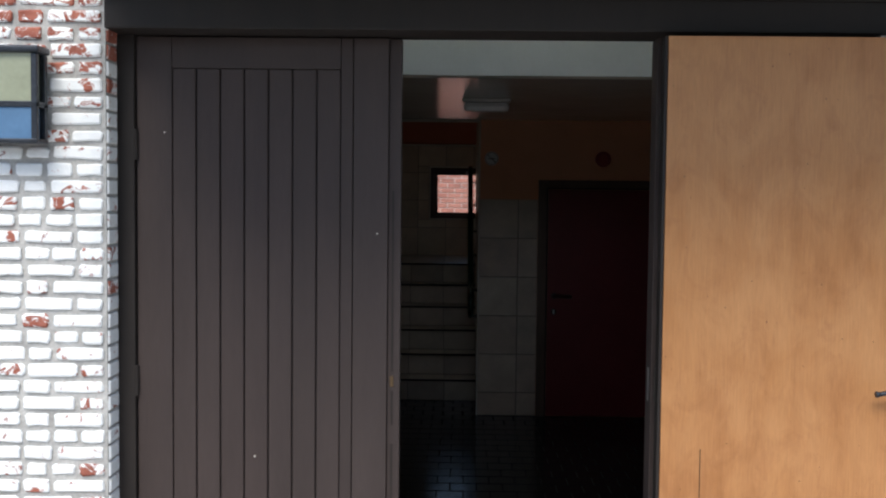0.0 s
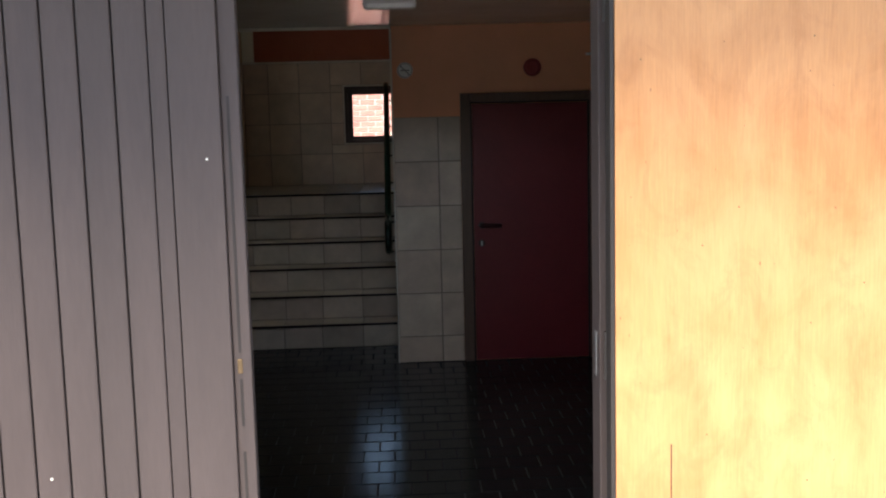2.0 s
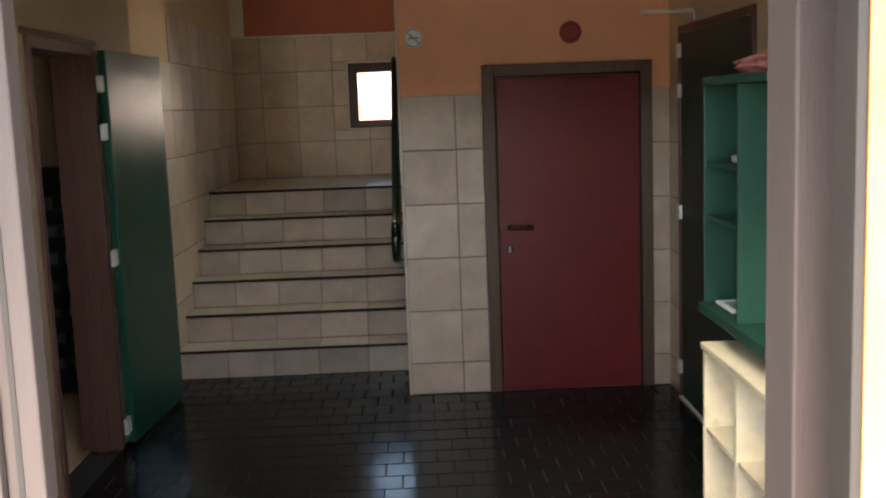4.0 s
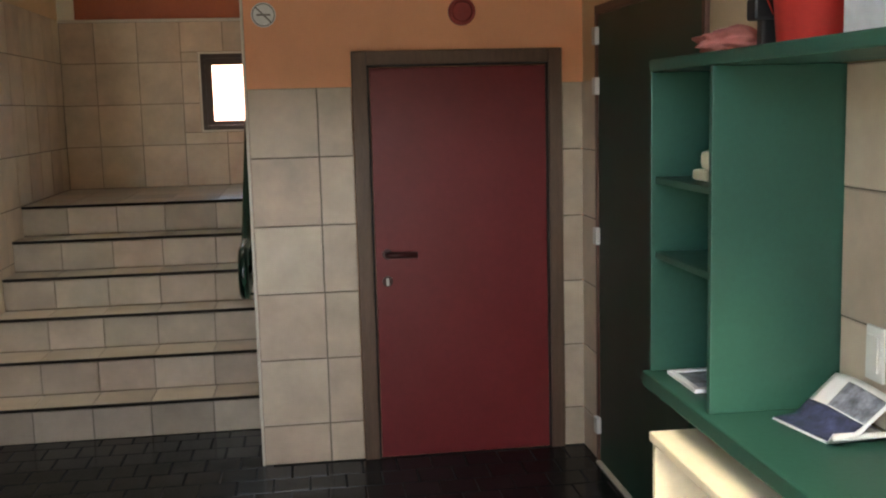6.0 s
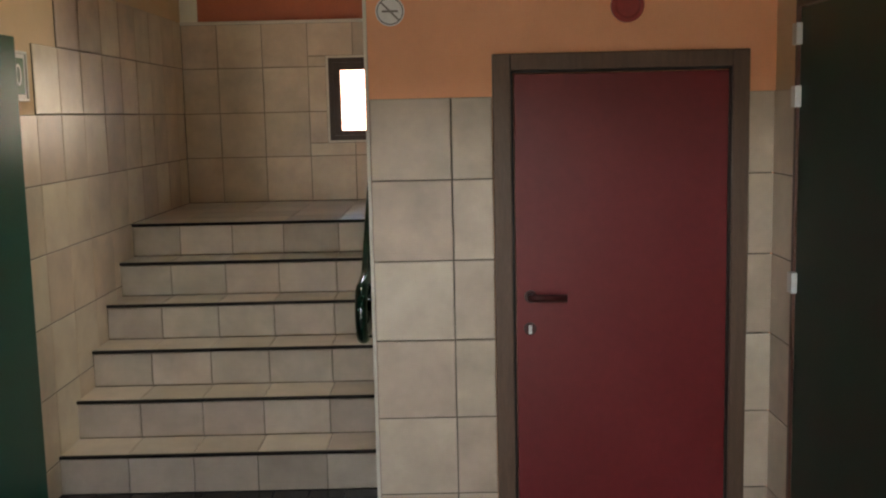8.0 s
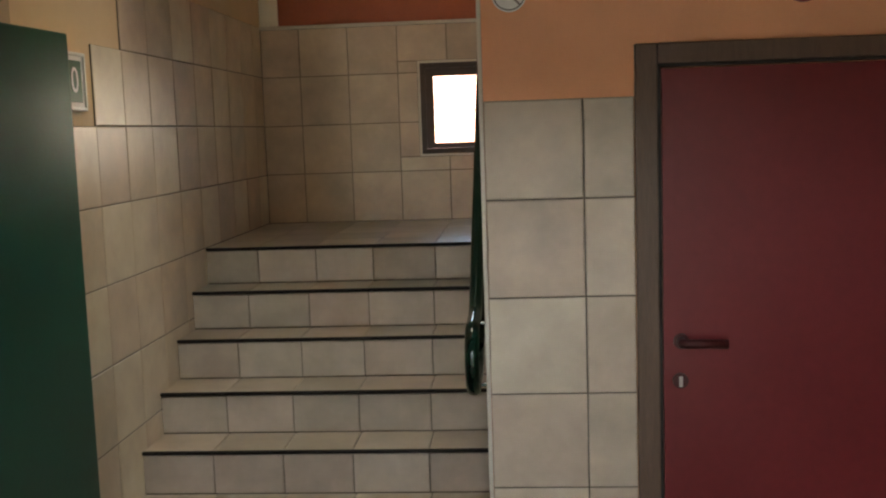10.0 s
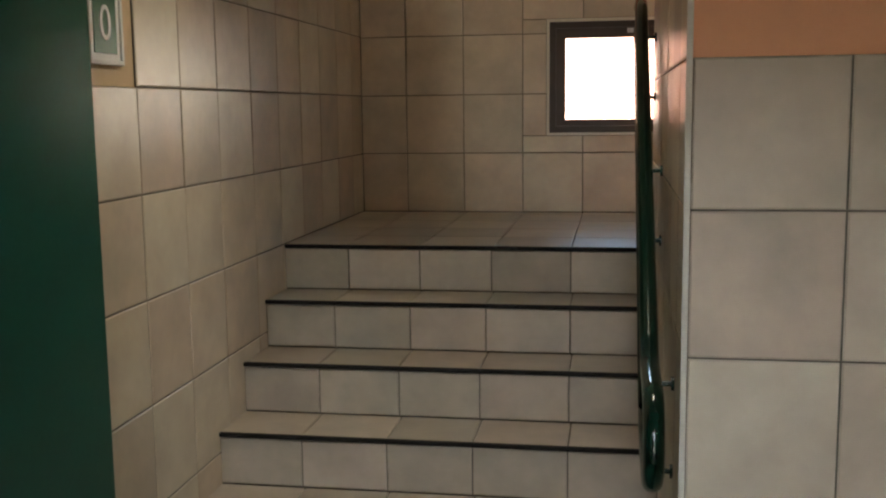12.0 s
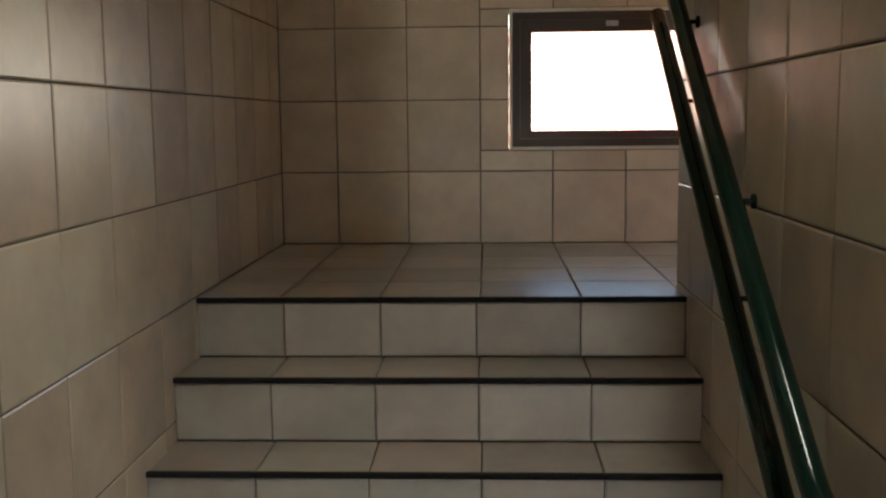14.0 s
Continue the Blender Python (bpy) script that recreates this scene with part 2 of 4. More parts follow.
def varnished_wood():
    """Old varnished veneer: long grain, cloudy patches, fine streaks and small dents."""
    m = bpy.data.materials.new("varnished_wood")
    m.use_nodes = True
    nt = m.node_tree
    b = nt.nodes["Principled BSDF"]
    long_vec, _ = coords(nt, (7, 7, 0.45), shift=False)
    vec, _ = coords(nt, (1.6, 1.6, 1), shift=False)
    grain = noise_tex(nt, long_vec, 2.2, 6, 0.62, 0.4)
    col = ramp(nt, grain, [(0.25, (0.36, 0.148, 0.050)), (0.5, (0.445, 0.196, 0.070)), (0.75, (0.50, 0.232, 0.086))])
    patches = noise_tex(nt, vec, 3.2, 5, 0.6, 0.5)
    col = mix(nt, ramp(nt, patches, [(0.38, (0, 0, 0)), (0.64, (0.85, 0.85, 0.85))]), col, (0.54, 0.262, 0.105))
    stains = noise_tex(nt, vec, 5.5, 6, 0.65, 0.8)
    col = mix(nt, ramp(nt, stains, [(0.52, (0, 0, 0)), (0.72, (0.5, 0.5, 0.5))]), col, (0.34, 0.135, 0.048))
    streaks = noise_tex(nt, long_vec, 26, 4, 0.6)
    col = mix(nt, 0.16, col, ramp(nt, streaks, [(0.2, (0.15, 0.15, 0.15)), (0.8, (0.85, 0.85, 0.85))]), 'OVERLAY')
    dents = noise_tex(nt, vec, 48, 2, 0.5)
    col = mix(nt, ramp(nt, dents, [(0.735, (0, 0, 0)), (0.765, (0.8, 0.8, 0.8))]), col, (0.12, 0.05, 0.025))
    nt.links.new(col, b.inputs["Base Color"])
    r = nt.nodes.new("ShaderNodeMapRange")
    r.inputs["To Min"].default_value, r.inputs["To Max"].default_value = 0.32, 0.5
    nt.links.new(patches, r.inputs["Value"])
    nt.links.new(r.outputs[0], b.inputs["Roughness"])
    bp = nt.nodes.new("ShaderNodeBump")
    bp.inputs["Strength"].default_value, bp.inputs["Distance"].default_value = 0.08, 0.01
    nt.links.new(streaks, bp.inputs["Height"])
    nt.links.new(bp.outputs[0], b.inputs["Normal"])
    return m


PLY = varnished_wood()


def glass_material():
    m = bpy.data.materials.new("clear_glass")
    m.use_nodes = True
    b = m.node_tree.nodes["Principled BSDF"]
    b.inputs["Transmission Weight"].default_value = 1.0
    b.inputs["Roughness"].default_value = 0.0
    b.inputs["IOR"].default_value = 1.45
    return m


GLASS = glass_material()


# ---- mesh helpers ----
def box(bm, x0, x1, y0, y1, z0, z1, bevel=0.0):
    r = bmesh.ops.create_cube(bm, size=1.0)
    vs = r["verts"]
    bmesh.ops.transform(bm, matrix=Matrix.Translation(((x0 + x1) / 2, (y0 + y1) / 2, (z0 + z1) / 2))
                        @ Matrix.Diagonal((x1 - x0, y1 - y0, z1 - z0, 1)), verts=vs)
    if bevel:
        es = list({e for v in vs for e in v.link_edges})
        bmesh.ops.bevel(bm, geom=es, offset=bevel, segments=2, affect='EDGES', profile=0.6)
    return bm


def boxes(*bs, bevel=0.0):
    bm = bmesh.new()
    for b in bs:
        box(bm, *b, bevel=bevel)
    return bm


def cyl(bm, p, q, r, seg=16, r2=None):
    p, q = Vector(p), Vector(q)
    d = q - p
    m = Matrix.Translation((p + q) / 2) @ d.to_track_quat('Z', 'Y').to_matrix().to_4x4()
    bmesh.ops.create_cone(bm, cap_ends=True, segments=seg, radius1=r, radius2=r if r2 is None else r2, depth=d.length, matrix=m)
    return bm


def tube(points, r, seg=12):
    """A round bar along points, with rounded joints."""
    bm = bmesh.new()
    pts = [Vector(p) for p in points]
    rings = []
    side = None
    for i, p in enumerate(pts):
        d = (pts[min(i + 1, len(pts) - 1)] - pts[max(i - 1, 0)]).normalized()
        a = Vector((1, 0, 0)) if side is None else side
        a = (a - d * a.dot(d))
        a = a.normalized() if a.length > 1e-3 else d.orthogonal().normalized()
        side = a
        b = d.cross(a)
        rings.append([bm.verts.new(p + r * (math.cos(k * math.tau / seg) * a + math.sin(k * math.tau / seg) * b)) for k in range(seg)])
    for u, v in zip(rings, rings[1:]):
        for k in range(seg):
            f = bm.faces.new((u[k], u[(k + 1) % seg], v[(k + 1) % seg], v[k]))
            f.smooth = True
    bm.faces.new(rings[0][::-1])
    bm.faces.new(rings[-1])
    return bm


def lathe(profile, cx, cy, seg=28):
    bm = bmesh.new()
    rings = [[bm.verts.new((cx + r * math.cos(k * math.tau / seg), cy + r * math.sin(k * math.tau / seg), z)) for k in range(seg)] for r, z in profile]
    for u, v in zip(rings, rings[1:]):
        for k in range(seg):
            bm.faces.new((u[k], u[(k + 1) % seg], v[(k + 1) % seg], v[k])).smooth = True
    bm.faces.new(rings[0][::-1])
    return bm


def mesh_of(bm, material_, name):
    bmesh.ops.recalc_face_normals(bm, faces=bm.faces)
    me = bpy.data.meshes.new(name)
    bm.to_mesh(me)
    bm.free()
    me.materials.append(material_)
    return me


def part(name, bm, material_, parent, label="", m=None):
    ob = new(name, mesh_of(bm, material_, name))
    ob.parent = parent
    if parent is not None:
        ob.matrix_parent_inverse = parent.matrix_world.inverted()
    if m is not None:
        ob.matrix_basis = m
    if label:
        ob["label"] = label
    return ob


def thing(name, bm, material_, label, category, group="", kind=""):
    ob = new(name, mesh_of(bm, material_, name))
    return tagged(ob, label, category, group, kind)


def empty(name, label, category, at=(0, 0, 0), group="", kind=""):
    ob = new(name)
    ob.empty_display_size = 0.1
    ob.matrix_world = Matrix.Translation(at)
    bpy.context.view_layer.update()
    return tagged(ob, label, category, group, kind)


TILE_MESHES = {}


def tile_mesh(w, h, t, material_, name, edge=0.004):
    """A slab with eased edges, its back at n = 0, middle of its back at the origin."""
    key = (round(w, 3), round(h, 3), round(t, 4), material_.name)
    if key not in TILE_MESHES:
        a, b = w / 2, h / 2
        c, d = a - edge, b - edge
        vs = [(-a, -b, 0), (a, -b, 0), (a, b, 0), (-a, b, 0), (-a, -b, t - edge * 0.6), (a, -b, t - edge * 0.6), (a, b, t - edge * 0.6), (-a, b, t - edge * 0.6),
              (-c, -d, t), (c, -d, t), (c, d, t), (-c, d, t)]
        fs = [(i, (i + 1) % 4, 4 + (i + 1) % 4, 4 + i) for i in range(4)] + [(4 + i, 4 + (i + 1) % 4, 8 + (i + 1) % 4, 8 + i) for i in range(4)] + [(8, 9, 10, 11), (3, 2, 1, 0)]
        me = bpy.data.meshes.new(name)
        me.from_pydata(vs, [], fs)
        me.materials.append(material_)
        TILE_MESHES[key] = me
    return TILE_MESHES[key]


FACING = {  # local u, v, n as world axes
    "-y": Matrix(((1, 0, 0, 0), (0, 0, -1, 0), (0, 1, 0, 0), (0, 0, 0, 1))),
    "+x": Matrix(((0, 0, 1, 0), (1, 0, 0, 0), (0, 1, 0, 0), (0, 0, 0, 1))),
    "-x": Matrix(((0, 0, -1, 0), (-1, 0, 0, 0), (0, 1, 0, 0), (0, 0, 0, 1))),
    "+z": Matrix(((1, 0, 0, 0), (0, 1, 0, 0), (0, 0, 1, 0), (0, 0, 0, 1))),
}


def lay(parent, facing, plane, us, vs, material_, name="tile", t=0.008, joint=0.005, keep=None, rng=random.Random(5), wobble=0.0012):
    """Tiles between the joints us and vs on a plane. u runs along x (or y on walls that face x), v along z (or y on floors)."""
    for u0, u1 in zip(us, us[1:]):
        for v0, v1 in zip(vs, vs[1:]):
            u, v = (u0 + u1) / 2, (v0 + v1) / 2
            if u1 - u0 < 0.02 or v1 - v0 < 0.02 or (keep and not keep(u, v)):
                continue
            me = tile_mesh(u1 - u0 - joint, v1 - v0 - joint, t, material_, name)
            d = rng.uniform(-wobble, wobble)
            at = {"-y": (u, plane - d, v), "+x": (plane + d, u, v), "-x": (plane - d, u, v), "+z": (u, v, plane)}[facing]
            ob = new(name, me)
            ob.parent = parent
            ob.matrix_parent_inverse = parent.matrix_world.inverted()
            ob.matrix_basis = Matrix.Translation(at) @ FACING[facing] @ Matrix.Rotation(rng.choice((0, math.pi)), 4, 'Z')


def steps(a, b, p, start):
    """Joints from a to b at the pitch p, of which one falls on start."""
    first = math.ceil((a - start) / p - 1e-6)
    out = [a]
    k = first
    while start + k * p < b - 1e-6:
        if start + k * p > a + 0.02:
            out.append(start + k * p)
        k += 1
    return out + [b]


# ---- plan ----
XN = 1.772                              # wall face behind the shelf unit, placed to fit the camera's view
XL, XP, XR = -1.43, 0.15, 1.80          # stair wall, pillar edge, wall with the green door
YE, YW, YB = 3.873, 9.000, 12.447           # entrance, red door wall, landing wall
ZC = 2.53                               # hall ceiling
R = 0.196                               # riser
NOSE = [9.612 + 0.2754 * k for k in range(6)]
ZL = 6 * R                              # landing
ROWS = [0.0, 0.20, 0.532, 0.863, 1.196, 1.528, 1.860]

# ---- ground and floor ----
ground = thing("ground", boxes((-60, 60, -60, 60, -0.30, -0.02)), CONCRETE, "grey concrete yard in front of the entrance", "ground", kind="structure")
ground_b = thing("ground", boxes((-60, 60, 12.937, 60, -0.0195, 0.35)), CONCRETE, "raised grey yard behind the stairwell", "ground", kind="structure")
floor = thing("floor", boxes((-4.0, 2.2, YE + 0.02, 12.675, -0.0195, -0.0025)), SLATE_JOINT, "floor of small dark slate tiles with pale joints", "floor", kind="structure")

# unseen wall behind the camera, added to keep low sky out of the hall
opposite = thing("wall_yard_front", boxes((-16, 16, -6.3, -6.0, -0.02, 3.6)), BLOCKER_BROWN, "unseen plain brown wall that blocks low sky light", "wall", kind="structure")

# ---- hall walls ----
wall_west = thing("wall_west", boxes((XL - 0.16, XL, 5.876, 7.268, 0, ZC + 0.4), (XL - 0.16, XL, 7.268, 8.204, 2.17, ZC + 0.4), (XL - 0.16, XL, 8.204, 8.983, 0, ZC + 0.4)), SHADED_BEIGE,
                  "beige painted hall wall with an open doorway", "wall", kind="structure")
wall_stair = thing("wall_stair", boxes((XL - 0.18, XL - 0.009, 8.983, YB + 0.3, 0, 3.6)), BEIGE,
                   "stair wall, beige paint above stepped beige tiles", "wall", kind="structure")
wall_north = thing("wall_north", boxes((XP + 0.008, XR + 0.2, YW + 0.009, YW + 0.15, 0, ZC + 0.4)), ORANGE,
                   "wall with orange paint above beige tiles", "wall", kind="structure")
# gap above 2.86 is unseen, added to hold the stair lamp
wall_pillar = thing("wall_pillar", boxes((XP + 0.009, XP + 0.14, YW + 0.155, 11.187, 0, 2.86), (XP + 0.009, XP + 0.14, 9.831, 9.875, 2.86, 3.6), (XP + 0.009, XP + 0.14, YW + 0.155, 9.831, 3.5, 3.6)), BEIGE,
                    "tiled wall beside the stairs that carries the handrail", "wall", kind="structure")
wall_east = thing("wall_east", boxes((XR, XR + 0.16, 5.876, 7.390, 0, ZC + 0.4), (XN, XR, 4.844, 6.891, 0, 1.90), (XR, XR + 0.16, 7.390, 8.738, 2.2, ZC + 0.4), (XR + 0.0, XR + 0.16, 8.738, YW + 0.008, 0, ZC + 0.4)), BEIGE,
                  "beige painted hall wall with a wide green door", "wall", kind="structure")
# unseen side walls, made dark brown to cut the light bounced into the hall
for name_, x_ in (("wall_entrance_west", XL - 0.16), ("wall_entrance_east", XR)):
    thing(name_, boxes((x_, x_ + 0.16, 4.043, 5.874, 0, 3.46)), RED_WOOD, "unseen dark wall that cuts bounced light inside the entrance", "wall", kind="structure")
WX0, WX1, WZ0, WZ1 = -0.384, 0.525, 1.60, 2.232
wall_back = thing("wall_back", boxes((XL - 0.009, WX0, YB + 0.009, YB + 0.28, 0, 2.48), (WX1, 2.4, YB + 0.009, YB + 0.28, 0, 2.48),
                                     (WX0, WX1, YB + 0.009, YB + 0.28, 0, WZ0), (WX0, WX1, YB + 0.009, YB + 0.28, WZ1, 2.48)), GROUT,
                  "beige tiled landing wall with a small window", "wall", kind="structure")
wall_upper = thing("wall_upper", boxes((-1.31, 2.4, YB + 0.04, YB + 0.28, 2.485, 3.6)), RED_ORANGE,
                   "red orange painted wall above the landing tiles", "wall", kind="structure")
part("plaster_strip", boxes((XL - 0.009, -1.312, YB + 0.03, YB + 0.28, 2.485, 3.6)), CREAM, wall_upper, "pale plaster strip")
ledge = thing("trim", boxes((XL - 0.005, 2.3, YB - 0.012, YB + 0.06, 2.470, 2.492), bevel=0.004), TRIM, "pale ledge above the landing tiles", "trim", kind="structure")
wall_far = thing("wall_far_east", boxes((2.4, 2.56, 9.175, YB + 0.28, 0, 3.6)), BEIGE, "beige wall that closes the stairwell", "wall", kind="structure")
wall_turn = thing("wall_stair_head", boxes((XP + 0.14, 2.4, YW + 0.16, YW + 0.30, ZC + 0.4, 3.6), (XL - 0.009, XP + 0.14, YW - 0.1, YW + 0.009, ZC + 0.121, 3.6)), BEIGE,
                  "beige wall above the hall ceiling", "wall", kind="structure")
ceiling = thing("ceiling", boxes((XL, XR, 5.763, YW + 0.008, ZC, ZC + 0.12)), CEIL, "pale glossy hall ceiling", "ceiling", kind="structure")
part("edge_trim", boxes((XL, XP + 0.008, YW + 0.010, YW + 0.03, ZC - 0.02, ZC + 0.12)), TRIM, ceiling, "pale edge strip")
ceiling_porch = thing("ceiling", boxes((XL, XR, 4.043, 5.763, 3.36, 3.46)), CEIL, "pale ceiling inside the entrance", "ceiling", kind="structure")
beam = thing("beam", boxes((XL, XR, 5.745, 5.868, ZC - 0.004, 3.46)), CREAM, "cream painted downstand beam under the ceiling", "beam", kind="structure")
ceiling_stair = thing("ceiling", boxes((XL - 0.18, 2.56, YW - 0.1, 9.875, 3.6, 3.7)), CREAM, "pale ceiling above the stairs", "ceiling", kind="structure")
# unseen soffit, its drop edge added to keep the stair lamp off the landing
shade_soffit = thing("ceiling", boxes((XL - 0.008, XP + 0.009, 9.875, 10.050, 2.63, 3.7), (XP + 0.14, 2.4, 9.875, 10.050, 2.63, 3.7), (XL - 0.008, XP + 0.009, 10.050, YB + 0.038, 2.87, 3.7), (XP + 0.14, 2.4, 10.050, YB + 0.038, 2.87, 3.7), (XP + 0.009, XP + 0.14, 11.187, YB + 0.038, 2.87, 3.7)), CREAM, "unseen lowered ceiling that shades the landing", "ceiling", kind="structure")

# ---- stairs ----
stair = empty("staircase", "staircase of beige tiled steps with dark strips at the tread edges", "stairs", (0, NOSE[0], 0), kind="structure")
bm = bmesh.new()
for k, y in enumerate(NOSE):
    y1 = NOSE[k + 1] + 0.012 if k < 5 else YB
    box(bm, XL - 0.008, XP + 0.008 if k < 5 else XP + 0.008, y + 0.012, y1, 0 if k == 0 else k * R - 0.1, (k + 1) * R - 0.009)
part("step_core", bm, GROUT, stair)
landing = thing("landing", boxes((XP + 0.008, 2.4, 11.187, YB, ZL - 0.2, ZL - 0.009)), GROUT, "tiled landing at the turn of the stairs", "landing", kind="structure")
# dark strips along the tread edges, drawn for both joint and shadow
for k, y in enumerate(NOSE):
    part("nosing", boxes((XL, XP, y - 0.004, y + 0.0138, (k + 1) * R - 0.017, (k + 1) * R - 0.001), bevel=0.003), NOSING, stair, "dark joint and shadow strip at the tread edge")

# ---- entrance front ----
# unseen gap above the header, added to let daylight reach the beam
front = thing("wall_front", boxes((-6, -1.232, 3.765, 4.033, -0.02, 3.4), (1.42, 6, 3.765, 4.033, -0.02, 3.4), (-1.232, 1.42, 3.833, 4.033, 2.762, 2.84), (-1.232, 1.42, 3.833, 4.033, 3.25, 3.4)), MORTAR,
              "old brick front with flaking whitewash beside the entrance", "wall", kind="structure")
# unseen eaves, their depth and width set to shade the door tops and hall
canopy = thing("canopy", boxes((-1.30, 2.30, 2.62, 3.733, 2.775, 2.815), bevel=0.01), FRAME_DARK, "unseen dark eaves that shade the entrance", "roof", kind="structure")
frame_e = empty("door_frame", "dark brown wooden door frame with a header board", "door frame", (-1.2, YE, 0), kind="structure")
part("jamb", boxes((-1.230, -1.168, YE, YE + 0.10, -0.02, 2.445), bevel=0.004), FRAME_DARK, frame_e)
part("jamb", boxes((0.685, 0.74, YE, YE + 0.10, -0.02, 2.445), bevel=0.004), DOOR_BROWN, frame_e)
part("strike_plate", boxes((0.6825, 0.6849, YE + 0.034, YE + 0.055, 1.15, 1.27), bevel=0.0008), STEEL, frame_e, "worn metal strike plate")
part("header_board", boxes((-1.230, 2.2, YE - 0.13, YE + 0.09, 2.445, 2.76), bevel=0.006), FRAME_DARK, frame_e)
part("header_strip", boxes((-1.230, 2.2, YE - 0.155, YE - 0.132, 2.55, 2.74), bevel=0.006), FRAME_DARK, frame_e)


def plank_leaf():
    """The closed leaf: boards between two stiles under a top rail."""
    d = empty("door_1", "closed dark brown door leaf of vertical boards", "door", (-0.69, YE + 0.02, 0), kind="structure")
    y = YE + 0.02
    part("stile", boxes((-1.165, -1.039, y, y + 0.045, 0.0, 2.44), bevel=0.003), DOOR_BROWN, d)
    part("stile", boxes((-0.386, -0.262, y, y + 0.045, 0.0, 2.44), bevel=0.003), DOOR_BROWN, d)
    part("cover_strip", boxes((-0.4315, -0.389, y + 0.002, y + 0.045, 0.0, 2.44), bevel=0.004), DOOR_BROWN, d, "narrow strip beside the boards")
    for sx, sz in ((-1.065, 2.10), (-0.30, 1.745), (-0.29, 0.62), (-0.74, 0.93)):
        part("screw", cyl(bmesh.new(), (sx, y - 0.001, sz), (sx, y + 0.006, sz), 0.0032, 10), TRIM, d, "pale screw head")
    part("top_rail", boxes((-1.038, -0.433, y + 0.001, y + 0.045, 2.33, 2.44), bevel=0.003), DOOR_BROWN, d)
    part("backing", boxes((-1.038, -0.433, y + 0.02, y + 0.04, 0.0, 2.33)), FRAME_DARK, d)
    for k in range(7):
        x = -1.039 + k * 0.0867
        part("board", boxes((x + 0.002, x + 0.0847, y + 0.004, y + 0.02, 0.0, 2.329), bevel=0.006), DOOR_BROWN, d)
    part("edge_strip", boxes((-0.261, -0.215, y + 0.014, y + 0.055, 0.0, 2.44), bevel=0.004), DOOR_BROWN, d, "worn rebated edge of the leaf")
    for z0, z1 in ((0.30, 0.98), (1.05, 1.175), (1.245, 1.90)):
        part("edge_slot", boxes((-0.247, -0.240, y + 0.0125, y + 0.016, z0, z1)), FRAME_DARK, d, "dark slot in the worn edge")
    part("strike_plate", boxes((-0.251, -0.238, y + 0.0105, y + 0.0145, 1.19, 1.228), bevel=0.002), BRASS, d, "worn brass lock bolt")
    for z in (0.55, 1.15, 2.0):
        part("hinge", cyl(bmesh.new(), (-1.168, y - 0.008, z), (-1.168, y - 0.008, z + 0.11), 0.010), FRAME_DARK, d)
    return d


def open_leaf():
    """The leaf that stands folded back against the front."""
    d = empty("door_2", "open varnished wooden door leaf with a wrought iron handle", "door", (1.09, 3.703, 0), kind="structure")
    part("panel", boxes((0.688, 1.532, 3.686, 3.708, 0.0, 2.425), bevel=0.002), PLY, d)
    part("edge", boxes((0.676, 0.6875, 3.688, 3.743, 0.0, 2.425), bevel=0.003), FRAME_DARK, d, "dark painted edge")
    part("back_board", boxes((0.688, 1.532, 3.7085, 3.742, 0.0, 2.425), bevel=0.003), DOOR_BROWN, d)
    part("crack", boxes((0.822, 0.825, 3.6852, 3.687, 0.62, 1.03)), FRAME_DARK, d, "split in the veneer")
    x = 1.497
    bm = boxes((x - 0.021, x + 0.021, 3.677, 3.686, 1.10, 1.325), bevel=0.002)
    for z, r in ((1.327, 0.021), (1.343, 0.013), (1.357, 0.006), (1.098, 0.021), (1.085, 0.012)):
        cyl(bm, (x, 3.678, z), (x, 3.686, z), r)
    plate = part("handle_plate", bm, IRON, d, "wrought iron handle plate")
    lever = tube([(x, 3.678, 1.25), (x, 3.638, 1.25), (x - 0.012, 3.633, 1.25), (x - 0.05, 3.633, 1.247), (x - 0.085, 3.635, 1.238), (x - 0.10, 3.637, 1.236)], 0.008)
    cyl(lever, (x - 0.098, 3.637, 1.2365), (x - 0.106, 3.637, 1.2355), 0.011)
    part("lever", lever, IRON, plate)
    part("lock_cylinder", boxes((x - 0.007, x + 0.007, 3.672, 3.6765, 1.145, 1.18), bevel=0.003), STEEL, plate)
    for k, z in enumerate((0.45, 1.18, 2.05)):
        part("hinge", cyl(bmesh.new(), (0.682, 3.753, z), (0.682, 3.753, z + 0.12), 0.010), FRAME_DARK, d)
    rng = random.Random(3)
    for k in range(9):
        px, pz = rng.uniform(0.74, 1.4), rng.uniform(0.7, 2.2)
        part("nail", cyl(bmesh.new(), (px, 3.685, pz), (px, 3.687, pz), 0.0022, 8), BRASS, d)
    return d


plank_leaf()
open_leaf()


